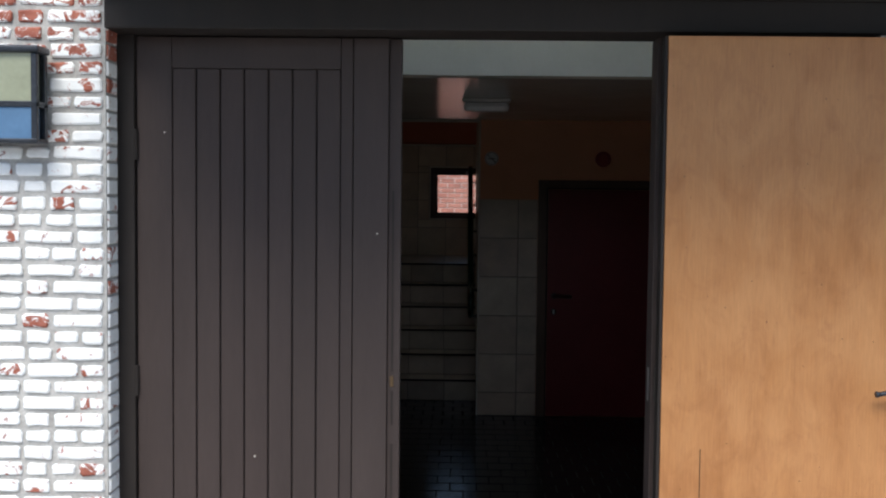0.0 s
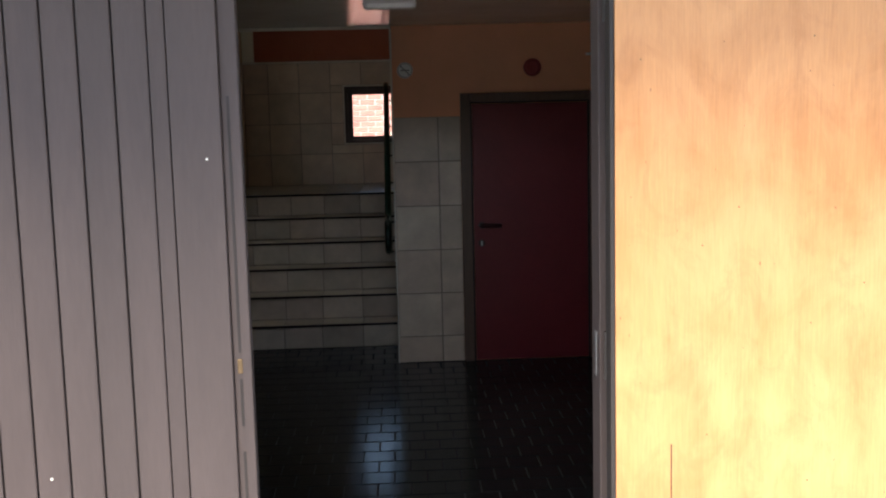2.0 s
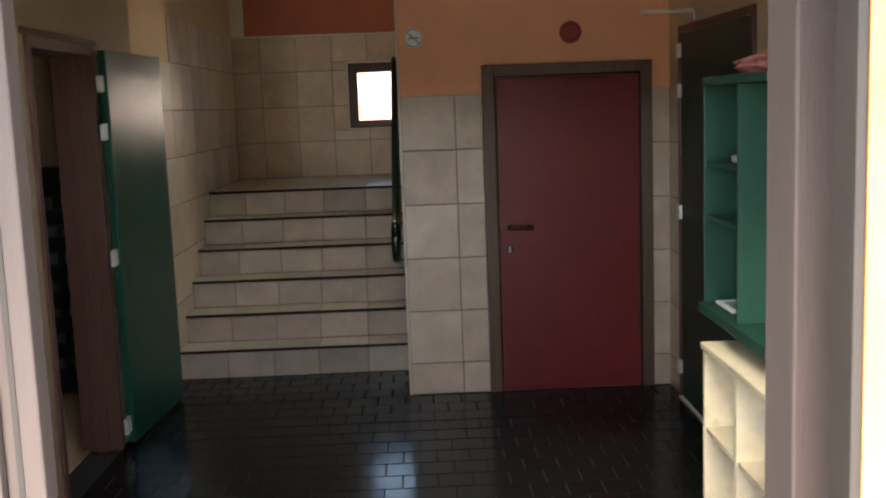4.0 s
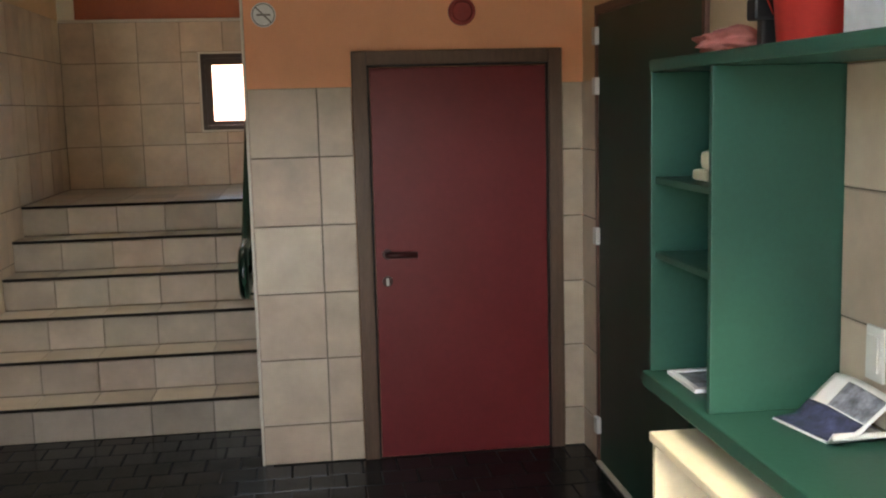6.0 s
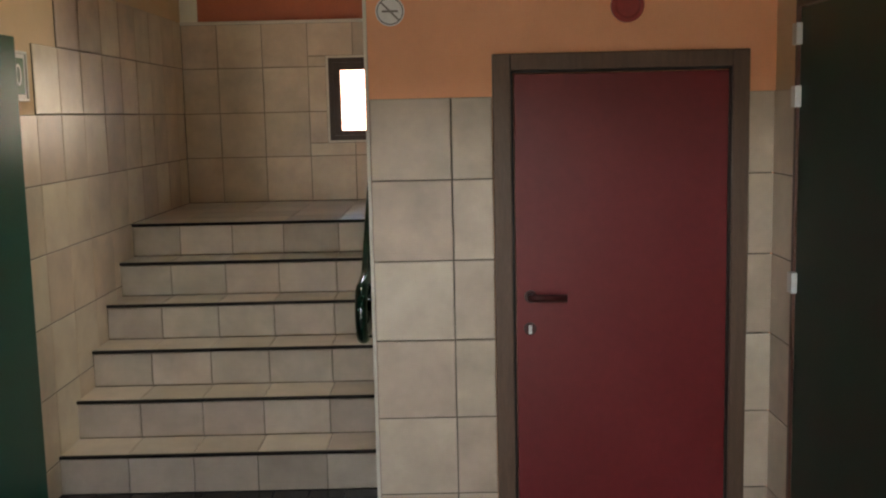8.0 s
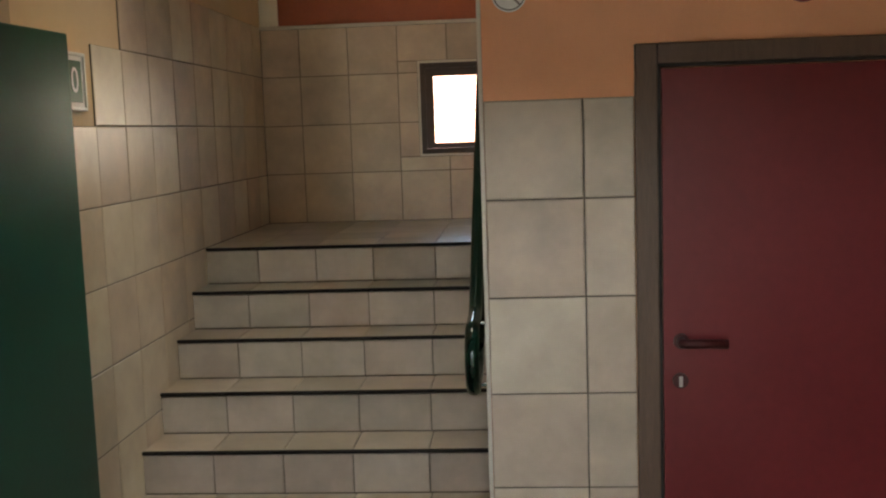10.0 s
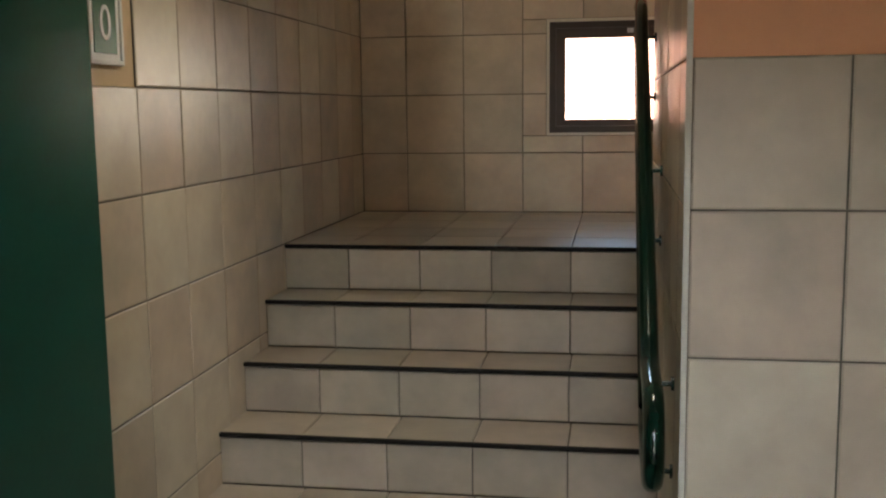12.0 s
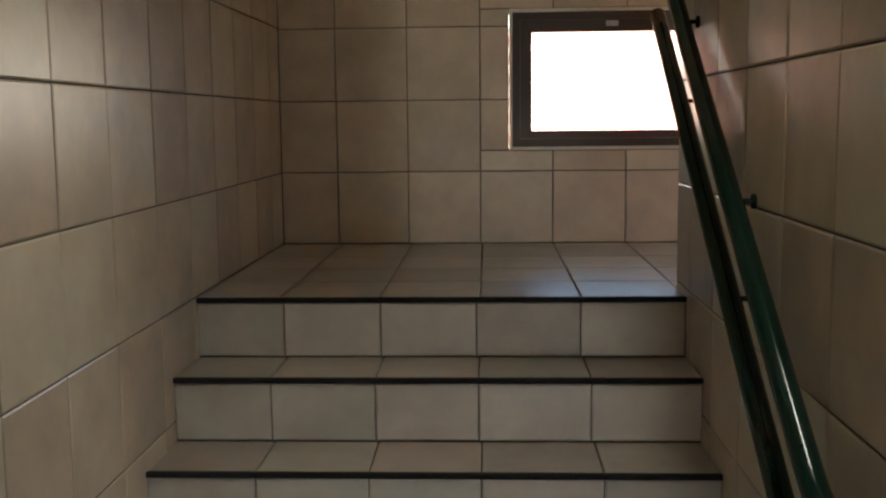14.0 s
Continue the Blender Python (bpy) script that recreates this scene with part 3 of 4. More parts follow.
def wall_lantern():
    d = empty("wall_lamp", "dark framed wall lamp with a pale pane over a blue pane", "lamp", (-1.46, 3.753, 2.2))
    x0, x1, y0 = -1.66, -1.418, 3.633
    part("backplate", boxes((x0 + 0.02, x1 - 0.02, 3.728, 3.753, 2.06, 2.36), bevel=0.004), IRON, d)
    part("lid", boxes((x0 - 0.01, x1 + 0.01, y0 - 0.012, 3.728, 2.345, 2.37), bevel=0.008), IRON, d)
    part("base", boxes((x0, x1, y0, 3.728, 2.045, 2.06), bevel=0.004), IRON, d)
    part("crossbar", boxes((x0, x1, y0, 3.728, 2.165, 2.185), bevel=0.003), IRON, d)
    for x in (x0, x1 - 0.02):
        part("post", boxes((x, x + 0.02, y0, y0 + 0.02, 2.06, 2.345), bevel=0.003), IRON, d)
        part("post", boxes((x, x + 0.02, 3.703, 3.727, 2.06, 2.345), bevel=0.003), IRON, d)
    part("upper_pane", boxes((x0 + 0.02, x1 - 0.02, y0 + 0.006, 3.723, 2.185, 2.345)), PALE_GLASS, d, "pale yellowish pane")
    part("lower_pane", boxes((x0 + 0.02, x1 - 0.02, y0 + 0.006, 3.723, 2.06, 2.165)), BLUE_GREY, d, "blue grey pane")
    return d


wall_lantern()

# ---- red door ----
def red_door():
    d = empty("door_3", "closed dark red door in a brown wooden frame", "door", (1.17, YW, 0), kind="structure")
    x0, x1, a, b, zt, zo = 0.656, 1.687, 0.740, 1.608, 1.948, 2.026
    part("frame_post", boxes((x0, a - 0.012, YW - 0.022, YW + 0.010, 0, zo), bevel=0.004), BROWN_FRAME, d)
    part("frame_post", boxes((b + 0.012, x1, YW - 0.022, YW + 0.010, 0, zo), bevel=0.004), BROWN_FRAME, d)
    part("frame_head", boxes((a - 0.0115, b + 0.0115, YW - 0.022, YW + 0.010, zt + 0.012, zo), bevel=0.004), BROWN_FRAME, d)
    part("stop", boxes((a - 0.012, a, YW - 0.010, YW + 0.008, 0, zt + 0.012), bevel=0.002), FRAME_DARK, d)
    part("stop", boxes((b, b + 0.012, YW - 0.010, YW + 0.008, 0, zt + 0.012), bevel=0.002), FRAME_DARK, d)
    part("stop", boxes((a, b, YW - 0.010, YW + 0.008, zt, zt + 0.012), bevel=0.002), FRAME_DARK, d)
    part("leaf", boxes((a + 0.002, b - 0.002, YW - 0.008, YW + 0.006, 0.006, zt - 0.003), bevel=0.002), RED_DOOR, d)
    lever = tube([(0.80, YW - 0.008, 1.04), (0.80, YW - 0.05, 1.04), (0.81, YW - 0.056, 1.04), (0.84, YW - 0.056, 1.04), (0.945, YW - 0.056, 1.037)], 0.0155)
    h = part("lever", lever, DARK_RED, d, "dark red lever handle")
    part("rosette", cyl(bmesh.new(), (0.80, YW - 0.008, 1.04), (0.80, YW - 0.017, 1.04), 0.026, 24), DARK_RED, d)
    part("lock_rosette", cyl(bmesh.new(), (0.797, YW - 0.008, 0.905), (0.797, YW - 0.017, 0.905), 0.026, 24), DARK_RED, d)
    part("lock_cylinder", boxes((0.790, 0.804, YW - 0.022, YW - 0.0171, 0.885, 0.922), bevel=0.003), STEEL, d)
    return d


red_door()

# ---- green leaf on the stair side, folded back beside the doorway ----
def doorway_frame():
    d = empty("door_frame", "red brown wooden frame of the open doorway", "door frame", (XL, 8.300, 0), kind="structure")
    part("jamb", boxes((XL - 0.20, XL + 0.015, 8.156, 8.202, 0, 2.17), bevel=0.004), RED_WOOD, d)
    part("jamb_stop", boxes((XL - 0.12, XL - 0.05, 8.134, 8.155, 0, 2.115), bevel=0.003), RED_WOOD, d)
    part("jamb", boxes((XL - 0.20, XL + 0.015, 7.269, 7.316, 0, 2.17), bevel=0.004), RED_WOOD, d)
    part("head", boxes((XL - 0.20, XL + 0.015, 7.317, 8.155, 2.115, 2.168), bevel=0.004), BROWN_FRAME, d)
    part("casing", boxes((XL + 0.0005, XL + 0.016, 7.224, 8.265, 2.169, 2.20), bevel=0.003), BROWN_FRAME, d)
    return d


doorway_frame()


def hinge_block(parent, x, y, z):
    bm = boxes((x, x + 0.022, y - 0.045, y - 0.002, z, z + 0.085), (x, x + 0.022, y + 0.002, y + 0.05, z + 0.004, z + 0.089), bevel=0.004)
    return bm


def green_leaf():
    d = empty("door_4", "green lacquered door leaf folded back against the wall", "door", (XL + 0.02, 8.300, 0), kind="structure")
    m = Matrix.Translation((XL + 0.025, 8.226, 0)) @ Matrix.Rotation(radians(-4.0), 4, 'Z')
    part("leaf", boxes((0.0, 0.042, 0.0, 0.91, 0.02, 2.15), bevel=0.008), GREEN, d, m=m)
    for z in (0.085, 1.01, 1.68, 1.93):
        part("hinge", hinge_block(d, XL + 0.03, 8.199, z), WHITE_METAL, d, "white hinge")
    return d


green_leaf()

# ---- green door in the other wall ----
def wide_green_door():
    d = empty("door_5", "closed dark green door with white hinges in a brown frame", "door", (XR, 8.038, 0), kind="structure")
    part("jamb", boxes((XR - 0.018, XR + 0.12, 8.707, 8.737, 0, 2.2), bevel=0.004), RED_WOOD, d)
    part("jamb", boxes((XR - 0.018, XR + 0.12, 7.391, 7.421, 0, 2.2), bevel=0.004), RED_WOOD, d)
    part("head", boxes((XR - 0.018, XR + 0.12, 7.422, 8.706, 2.16, 2.199), bevel=0.004), RED_WOOD, d)
    part("leaf", boxes((XR - 0.010, XR + 0.035, 7.425, 8.703, 0.015, 2.155), bevel=0.005), DARK_GREEN, d)
    part("threshold", boxes((XR - 0.03, XR + 0.12, 7.422, 8.706, 0.0, 0.013), bevel=0.003), TRIM, d)
    for z in (0.155, 1.085, 1.79, 2.02):
        part("hinge", boxes((XR - 0.035, XR - 0.011, 8.676, 8.727, z, z + 0.08), bevel=0.004), WHITE_METAL, d, "white hinge")
    part("closer_bracket", boxes((XR - 0.05, XR - 0.001, 8.265, 8.370, 2.203, 2.245), bevel=0.006), STEEL, d, "worn metal closer housing")
    part("closer_arm", boxes((1.475, XR - 0.04, 8.304, 8.331, 2.246, 2.262), bevel=0.004), WHITE_METAL, d, "pale closer arm")
    return d


wide_green_door()

# ---- side room behind the doorway ----
thing("floor_room", boxes((-4.0, XL - 0.165, 6.375, 10.225, -0.006, 0.004)), BEIGE, "beige floor of the dark side room", "floor", kind="structure")
thing("wall_room", boxes((-4.0, XL - 0.19, 9.437, 9.525, 0.005, 2.7), (-4.1, -4.0, 6.288, 9.525, 0.005, 2.7), (-4.0, XL - 0.17, 6.288, 6.375, 0.005, 2.7)), BEIGE,
      "beige wall of the dark side room", "wall", kind="structure")
thing("ceiling_room", boxes((-4.1, XL - 0.17, 6.288, 9.525, 2.7, 2.8)), CREAM, "pale ceiling of the side room", "ceiling", kind="structure")


def paper_rack():
    d = empty("paper_rack", "black rack with rows of grey papers in the side room", "rack", (-2.0, 9.262, 0))
    part("back_panel", boxes((-2.75, -1.66, 9.385, 9.429, 0.005, 1.50), bevel=0.004), BLACK, d)
    for x in (-2.75, -1.69):
        part("side_panel", boxes((x, x + 0.03, 9.175, 9.384, 0.005, 1.50), bevel=0.003), BLACK, d)
    for k in range(7):
        z = 0.20 + k * 0.17
        part("shelf", boxes((-2.719, -1.691, 9.192, 9.383, z, z + 0.015), bevel=0.002), BLACK, d)
    part("top", boxes((-2.719, -1.691, 9.175, 9.383, 1.485, 1.50), bevel=0.002), BLACK, d)
    return d


paper_rack()
rng = random.Random(8)
for k in range(7):
    for j in range(3):
        z = 0.2155 + k * 0.17
        x = -2.70 + j * 0.345 + rng.uniform(0, 0.02)
        thing("magazine", boxes((x, x + 0.30, 9.210, 9.367, z, z + rng.uniform(0.04, 0.08)), bevel=0.003), GREY_PAPER, "stack of grey papers on a black rack", "paper", "papers on the rack")

# ---- green shelf unit ----
def shelf_unit():
    d = empty("shelf_unit", "green painted wall shelf with pigeonholes above a counter board", "shelf", (1.6, 5.938, 0.9))
    x0 = 1.415
    part("counter_board", boxes((x0 - 0.02, XN - 0.002, 4.888, 6.893, 0.905, 0.952), bevel=0.006), SHELF_GREEN, d)
    part("top_board", boxes((x0, XN - 0.002, 4.888, 6.893, 1.838, 1.872), bevel=0.005), SHELF_GREEN, d)
    part("side_panel", boxes((x0, XN - 0.002, 6.421, 6.442, 0.953, 1.837), bevel=0.003), SHELF_GREEN, d)
    part("side_panel", boxes((x0, XN - 0.002, 6.871, 6.893, 0.953, 1.837), bevel=0.003), SHELF_GREEN, d)
    part("back_panel", boxes((XN - 0.015, XN - 0.003, 6.443, 6.870, 0.953, 1.837)), SHELF_GREEN, d)
    part("shelf", boxes((x0 + 0.012, XN - 0.016, 6.443, 6.870, 1.515, 1.535), bevel=0.003), SHELF_GREEN, d)
    part("shelf", boxes((x0 + 0.012, XN - 0.016, 6.443, 6.870, 1.295, 1.315), bevel=0.003), SHELF_GREEN, d)
    part("side_panel", boxes((x0, XN - 0.002, 4.888, 4.910, 0.953, 1.837), bevel=0.003), SHELF_GREEN, d)
    return d


shelf_unit()
base_panel = thing("base_cabinet", boxes((1.47, XN - 0.002, 6.708, 6.887, 0.0, 0.904), bevel=0.004), DARK_GREEN, "dark green base cabinet under the counter board", "cabinet")


def crate_shelf():
    d = empty("crate_shelf", "cream wooden box shelf with open compartments under the counter", "shelf", (1.56, 5.938, 0))
    x0, x1, ya, yb, zt = 1.36, 1.76, 5.019, 6.695, 0.828
    part("top_board", boxes((x0 - 0.012, x1, ya, yb, zt - 0.028, zt), bevel=0.006), CRATE_WOOD, d, "worn pale top board")
    part("bottom_board", boxes((x0, x1, ya, yb, 0.02, 0.045), bevel=0.004), CRATE_WOOD, d)
    part("back_board", boxes((x1 - 0.012, x1 - 0.001, ya + 0.001, yb - 0.001, 0.046, zt - 0.029)), CRATE_WOOD, d)
    for y in (5.019, 5.439, 5.850, 6.261, 6.674):
        part("divider", boxes((x0, x1 - 0.013, y, y + 0.024, 0.046, zt - 0.029), bevel=0.003), CRATE_WOOD, d)
    for y in (5.019, 5.439, 5.850, 6.261):
        part("shelf", boxes((x0 + 0.006, x1 - 0.013, y + 0.0245, y + 0.4105, 0.46, 0.482), bevel=0.003), CRATE_WOOD, d)
    for y in (5.063, 6.620):
        for x in (x0 + 0.03, x1 - 0.08):
            part("foot", boxes((x, x + 0.05, y, y + 0.05, 0.0, 0.0195)), CRATE_WOOD, d)
    return d


crate_shelf()


def bucket():
    d = empty("bucket", "red plastic bucket standing on the green shelf", "bucket", (1.66, 6.419, 1.873))
    part("shell", lathe([(0.088, 1.8735), (0.091, 1.877), (0.114, 2.15), (0.121, 2.155), (0.121, 2.17), (0.110, 2.17), (0.088, 1.884), (0.001, 1.882)], 1.665, 6.393), RED_PLASTIC, d)
    part("handle", tube([(1.665 - 0.118 * math.cos(a), 6.393 + 0.124 * math.sin(a), 2.14 - 0.20 * math.sin(a)) for a in np.linspace(0, math.pi, 13)], 0.0025, 8), RED_PLASTIC, d)
    return d


bucket()


def crumpled(cx, cy, z, sx, sy, sz, seed):
    bm = bmesh.new()
    bmesh.ops.create_icosphere(bm, subdivisions=4, radius=1.0)
    for v in bm.verts:
        n = noise.fractal(v.co * 1.8 + Vector((seed, 0, 0)), 1.0, 2.0, 4)
        v.co *= 1 + 0.35 * n
        v.co = Vector((cx + v.co.x * sx, cy + v.co.y * sy, z + max(v.co.z * 0.5 + 0.42, 0.0) * sz))
    for f in bm.faces:
        f.smooth = True
    return bm


thing("cleaning_cloth", crumpled(1.60, 6.743, 1.873, 0.10, 0.10, 0.085, 3.0), PINK_CLOTH, "crumpled pinkish cloth on the green shelf", "cloth")
thing("brush", boxes((1.60, 1.65, 6.550, 6.585, 1.873, 1.97), (1.575, 1.67, 6.541, 6.594, 1.955, 2.01), bevel=0.008), BLACK, "black brush standing on the green shelf", "brush")
thing("paper_bag", boxes((1.60, 1.76, 5.920, 6.148, 1.873, 2.16), bevel=0.012), PAPER, "whitish paper bag standing on the green shelf", "bag")


def pot():
    d = empty("ceramic_pot", "cream ceramic butter dish in a green pigeonhole", "pot", (1.52, 6.550, 1.536))
    part("dish", boxes((1.474, 1.554, 6.611, 6.708, 1.536, 1.566), bevel=0.010), CREAM_CERAMIC, d)
    part("lid", boxes((1.488, 1.546, 6.616, 6.690, 1.5662, 1.618), bevel=0.018), CREAM_CERAMIC, d)
    return d


pot()


def framed_sheet():
    d = empty("picture_frame", "small white frame lying in the lowest pigeonhole", "frame", (1.5, 6.620, 0.953))
    x0, x1, y0, y1, z = 1.45, 1.65, 6.61, 6.83, 0.9535
    for b in ((x0, x0 + 0.02, y0, y1), (x1 - 0.02, x1, y0, y1), (x0 + 0.0205, x1 - 0.0205, y0, y0 + 0.02), (x0 + 0.0205, x1 - 0.0205, y1 - 0.02, y1)):
        part("bar", boxes((*b, z, z + 0.012), bevel=0.002), PAPER, d)
    part("picture", boxes((x0 + 0.0205, x1 - 0.0205, y0 + 0.0205, y1 - 0.0205, z, z + 0.006)), PRINT_GREY, d)
    return d


framed_sheet()


def magazine():
    d = empty("magazine", "crumpled magazine with dark blue pictures on the counter board", "magazine", (1.66, 6.226, 0.953))
    m = Matrix.Translation((1.655, 6.226, 0.953)) @ Matrix.Diagonal((1, 0.875, 1, 1)) @ Matrix.Rotation(radians(10), 4, 'Z')

    def sheet(u0, u1, v0, v1, base, lift):
        """A limp sheet: its far edge on the wall side stands up, its near edge curls over."""
        bm = bmesh.new()
        n, k = 12, 14
        g = []
        for i in range(n + 1):
            row = []
            for j in range(k + 1):
                u, v = u0 + (u1 - u0) * i / n, v0 + (v1 - v0) * j / k
                rise = lift * max(0, u + 0.02) * 3.0 + 0.012 * math.sin(14 * v + 5 * u) * max(0, u + 0.09) * 5
                curl = max(0, (-0.09 - v) / 0.06)
                z = base + rise + 0.030 * math.sin(min(1, curl) * 2.4)
                row.append(bm.verts.new((u - 0.015 * curl, v + 0.02 * curl * curl, z + 0.003)))
            g.append(row)
        for i in range(n):
            for j in range(k):
                bm.faces.new((g[i][j], g[i + 1][j], g[i + 1][j + 1], g[i][j + 1])).smooth = True
        ex = bmesh.ops.extrude_face_region(bm, geom=bm.faces[:])
        for v in [e for e in ex["geom"] if isinstance(e, bmesh.types.BMVert)]:
            v.co.z += 0.0015
        return bm

    part("back_page", sheet(-0.085, 0.095, -0.15, 0.155, 0.0, 0.0), PAPER, d, m=m)
    part("page", sheet(-0.085, 0.10, -0.15, 0.15, 0.004, 0.25), PAPER, d, m=m)
    part("printed_picture", sheet(-0.083, 0.02, -0.085, 0.148, 0.0062, 0.25), PRINT_BLUE, d, "dark blue printed picture", m=m)
    part("printed_picture", sheet(0.024, 0.085, -0.10, 0.07, 0.0062, 0.25), PRINT_GREY, d, "grey printed picture", m=m)
    return d


magazine()


def wall_switch():
    d = empty("wall_switch", "white plastic wall socket with a round middle", "switch", (XN, 6.253, 1.12))
    part("plate", boxes((XN - 0.020, XN - 0.0105, 6.196, 6.274, 1.070, 1.205), bevel=0.004), WHITE_PLASTIC, d)
    part("rocker", boxes((XN - 0.026, XN - 0.0202, 6.211, 6.259, 1.092, 1.184), bevel=0.003), WHITE_PLASTIC, d)
    return d


wall_switch()

# ---- signs ----
def no_smoking():
    d = empty("no_smoking_sign", "round white no smoking sign on the orange wall", "sign", (0.253, YW, 2.204))
    x, z, y = 0.253, 2.204, YW + 0.009
    part("disc", cyl(bmesh.new(), (x, y, z), (x, y - 0.006, z), 0.058, 36), SIGN_WHITE, d)
    bm = bmesh.new()
    ring = [[bm.verts.new((x + r * math.cos(a), y - h, z + r * math.sin(a))) for a in np.linspace(0, math.tau, 37)[:-1]] for r, h in ((0.049, 0.0062), (0.049, 0.0075), (0.0535, 0.0075), (0.0535, 0.0062))]
    for u, v in zip(ring, ring[1:]):
        for k in range(36):
            bm.faces.new((u[k], u[(k + 1) % 36], v[(k + 1) % 36], v[k]))
    part("ring", bm, SIGN_GREY, d)
    bm = boxes((-0.05, 0.05, -0.0078, -0.0062, -0.0035, 0.0035))
    part("slash", bm, SIGN_GREY, d, m=Matrix.Translation((x, y, z)) @ Matrix.Rotation(radians(45), 4, 'Y'))
    part("cigarette", boxes((x - 0.032, x + 0.032, y - 0.0072, y - 0.0062, z - 0.004, z + 0.004)), SIGN_GREY, d)
    return d


no_smoking()
rd = empty("alarm_disc", "round dark red alarm disc above the red door", "disc", (1.199, YW, 2.206))
part("base", cyl(bmesh.new(), (1.199, YW + 0.009, 2.206), (1.199, YW - 0.012, 2.206), 0.066, 36), SIGN_RED, rd)
part("cap", cyl(bmesh.new(), (1.199, YW - 0.0122, 2.206), (1.199, YW - 0.022, 2.206), 0.052, 36, 0.044), SIGN_RED, rd)


def floor_sign():
    d = empty("floor_number_sign", "green sign with a white 0 in a white frame", "sign", (XL, 9.464, 2.0))
    y0, y1, z0, z1, x = 9.363, 9.560, 1.89, 2.115, XL - 0.009
    part("board", boxes((x, x + 0.008, y0, y1, z0, z1), bevel=0.001), SIGN_WHITE, d)
    part("field", boxes((x + 0.0082, x + 0.010, y0 + 0.032, y1 - 0.032, z0 + 0.032, z1 - 0.032)), SIGN_GREEN, d)
    for b in ((y0, y1, z0, z0 + 0.014), (y0, y1, z1 - 0.014, z1)):
        part("rim", boxes((x + 0.0081, x + 0.016, *b), bevel=0.003), WHITE_METAL, d)
    for b in ((y0, y0 + 0.014, z0 + 0.0145, z1 - 0.0145), (y1 - 0.014, y1, z0 + 0.0145, z1 - 0.0145)):
        part("rim", boxes((x + 0.0081, x + 0.016, *b), bevel=0.003), WHITE_METAL, d)
    c = bpy.data.curves.new("digit", 'FONT')
    c.body, c.size, c.align_x, c.align_y, c.extrude = "0", 0.14, 'CENTER', 'CENTER', 0.0008
    t = new("digit", c)
    c.materials.append(SIGN_WHITE)
    t.parent = d
    t.matrix_parent_inverse = d.matrix_world.inverted()
    t.matrix_basis = Matrix.Translation((x + 0.0112, (y0 + y1) / 2, (z0 + z1) / 2)) @ FACING["+x"]
    return d


floor_sign()

# ---- ceiling lamp ----
def bulkhead():
    d = empty("ceiling_lamp", "oval opal glass ceiling lamp, switched off", "lamp", (0.125, 7.119, ZC))
    part("base", boxes((0.0, 0.32, 7.049, 7.189, ZC - 0.022, ZC - 0.0005), bevel=0.008), WHITE_PLASTIC, d)
    part("diffuser", boxes((0.01, 0.31, 7.058, 7.180, ZC - 0.085, ZC - 0.0222), bevel=0.028), LAMP_GLASS, d)
    return d


bulkhead()

# ---- landing window ----
def landing_window():
    d = empty("window_1", "small dark brown hopper window in the landing wall", "window", (0.08, YB, WZ0), kind="structure")
    w = 0.016
    for b in ((WX0 + 0.001, WX1 - 0.001, WZ1 - w, WZ1 - 0.001), (WX0 + 0.001, WX1 - 0.001, WZ0 + 0.001, WZ0 + w)):
        part("tile_trim", boxes((b[0], b[1], YB - 0.010, YB + 0.030, b[2], b[3]), bevel=0.003), TRIM, d)
    for b in ((WX0 + 0.001, WX0 + w), (WX1 - w, WX1 - 0.001)):
        part("tile_trim", boxes((*b, YB - 0.010, YB + 0.030, WZ0 + w + 0.0005, WZ1 - w - 0.0005), bevel=0.003), TRIM, d)
    x0, x1, z0, z1 = WX0 + w, WX1 - w, WZ0 + w, WZ1 - w
    f = 0.035
    fr = part("window_frame", boxes((x0, x1, YB + 0.01, YB + 0.08, z1 - f, z1), (x0, x1, YB + 0.01, YB + 0.08, z0, z0 + f),
                                    (x0, x0 + f, YB + 0.01, YB + 0.08, z0 + f, z1 - f), (x1 - f, x1, YB + 0.01, YB + 0.08, z0 + f, z1 - f)), WINDOW_BROWN, d)
    a0, a1, b0, b1 = x0 + f + 0.001, x1 - f - 0.001, z0 + f + 0.001, z1 - f - 0.001
    s = 0.035
    part("sash", boxes((a0, a1, YB + 0.005, YB + 0.06, b1 - s - 0.018, b1), (a0, a1, YB + 0.005, YB + 0.06, b0, b0 + s),
                       (a0, a0 + s + 0.016, YB + 0.005, YB + 0.06, b0 + s, b1 - s - 0.018), (a1 - s - 0.016, a1, YB + 0.005, YB + 0.06, b0 + s, b1 - s - 0.018)), WINDOW_BROWN, d)
    p = part("pane", boxes((a0 + s - 0.004, a1 - s + 0.004, YB + 0.03, YB + 0.034, b0 + s - 0.004, b1 - s + 0.004)), GLASS, d)
    p.visible_shadow = False
    bm = boxes((0.05, 0.105, YB - 0.008, YB + 0.0045, b1 - 0.03, b1 - 0.006), bevel=0.003)
    cyl(bm, (0.0775, YB - 0.03, b1 - 0.018), (0.0775, YB - 0.008, b1 - 0.018), 0.010)
    part("latch", bm, STEEL, d, "metal latch")
    return d


landing_window()

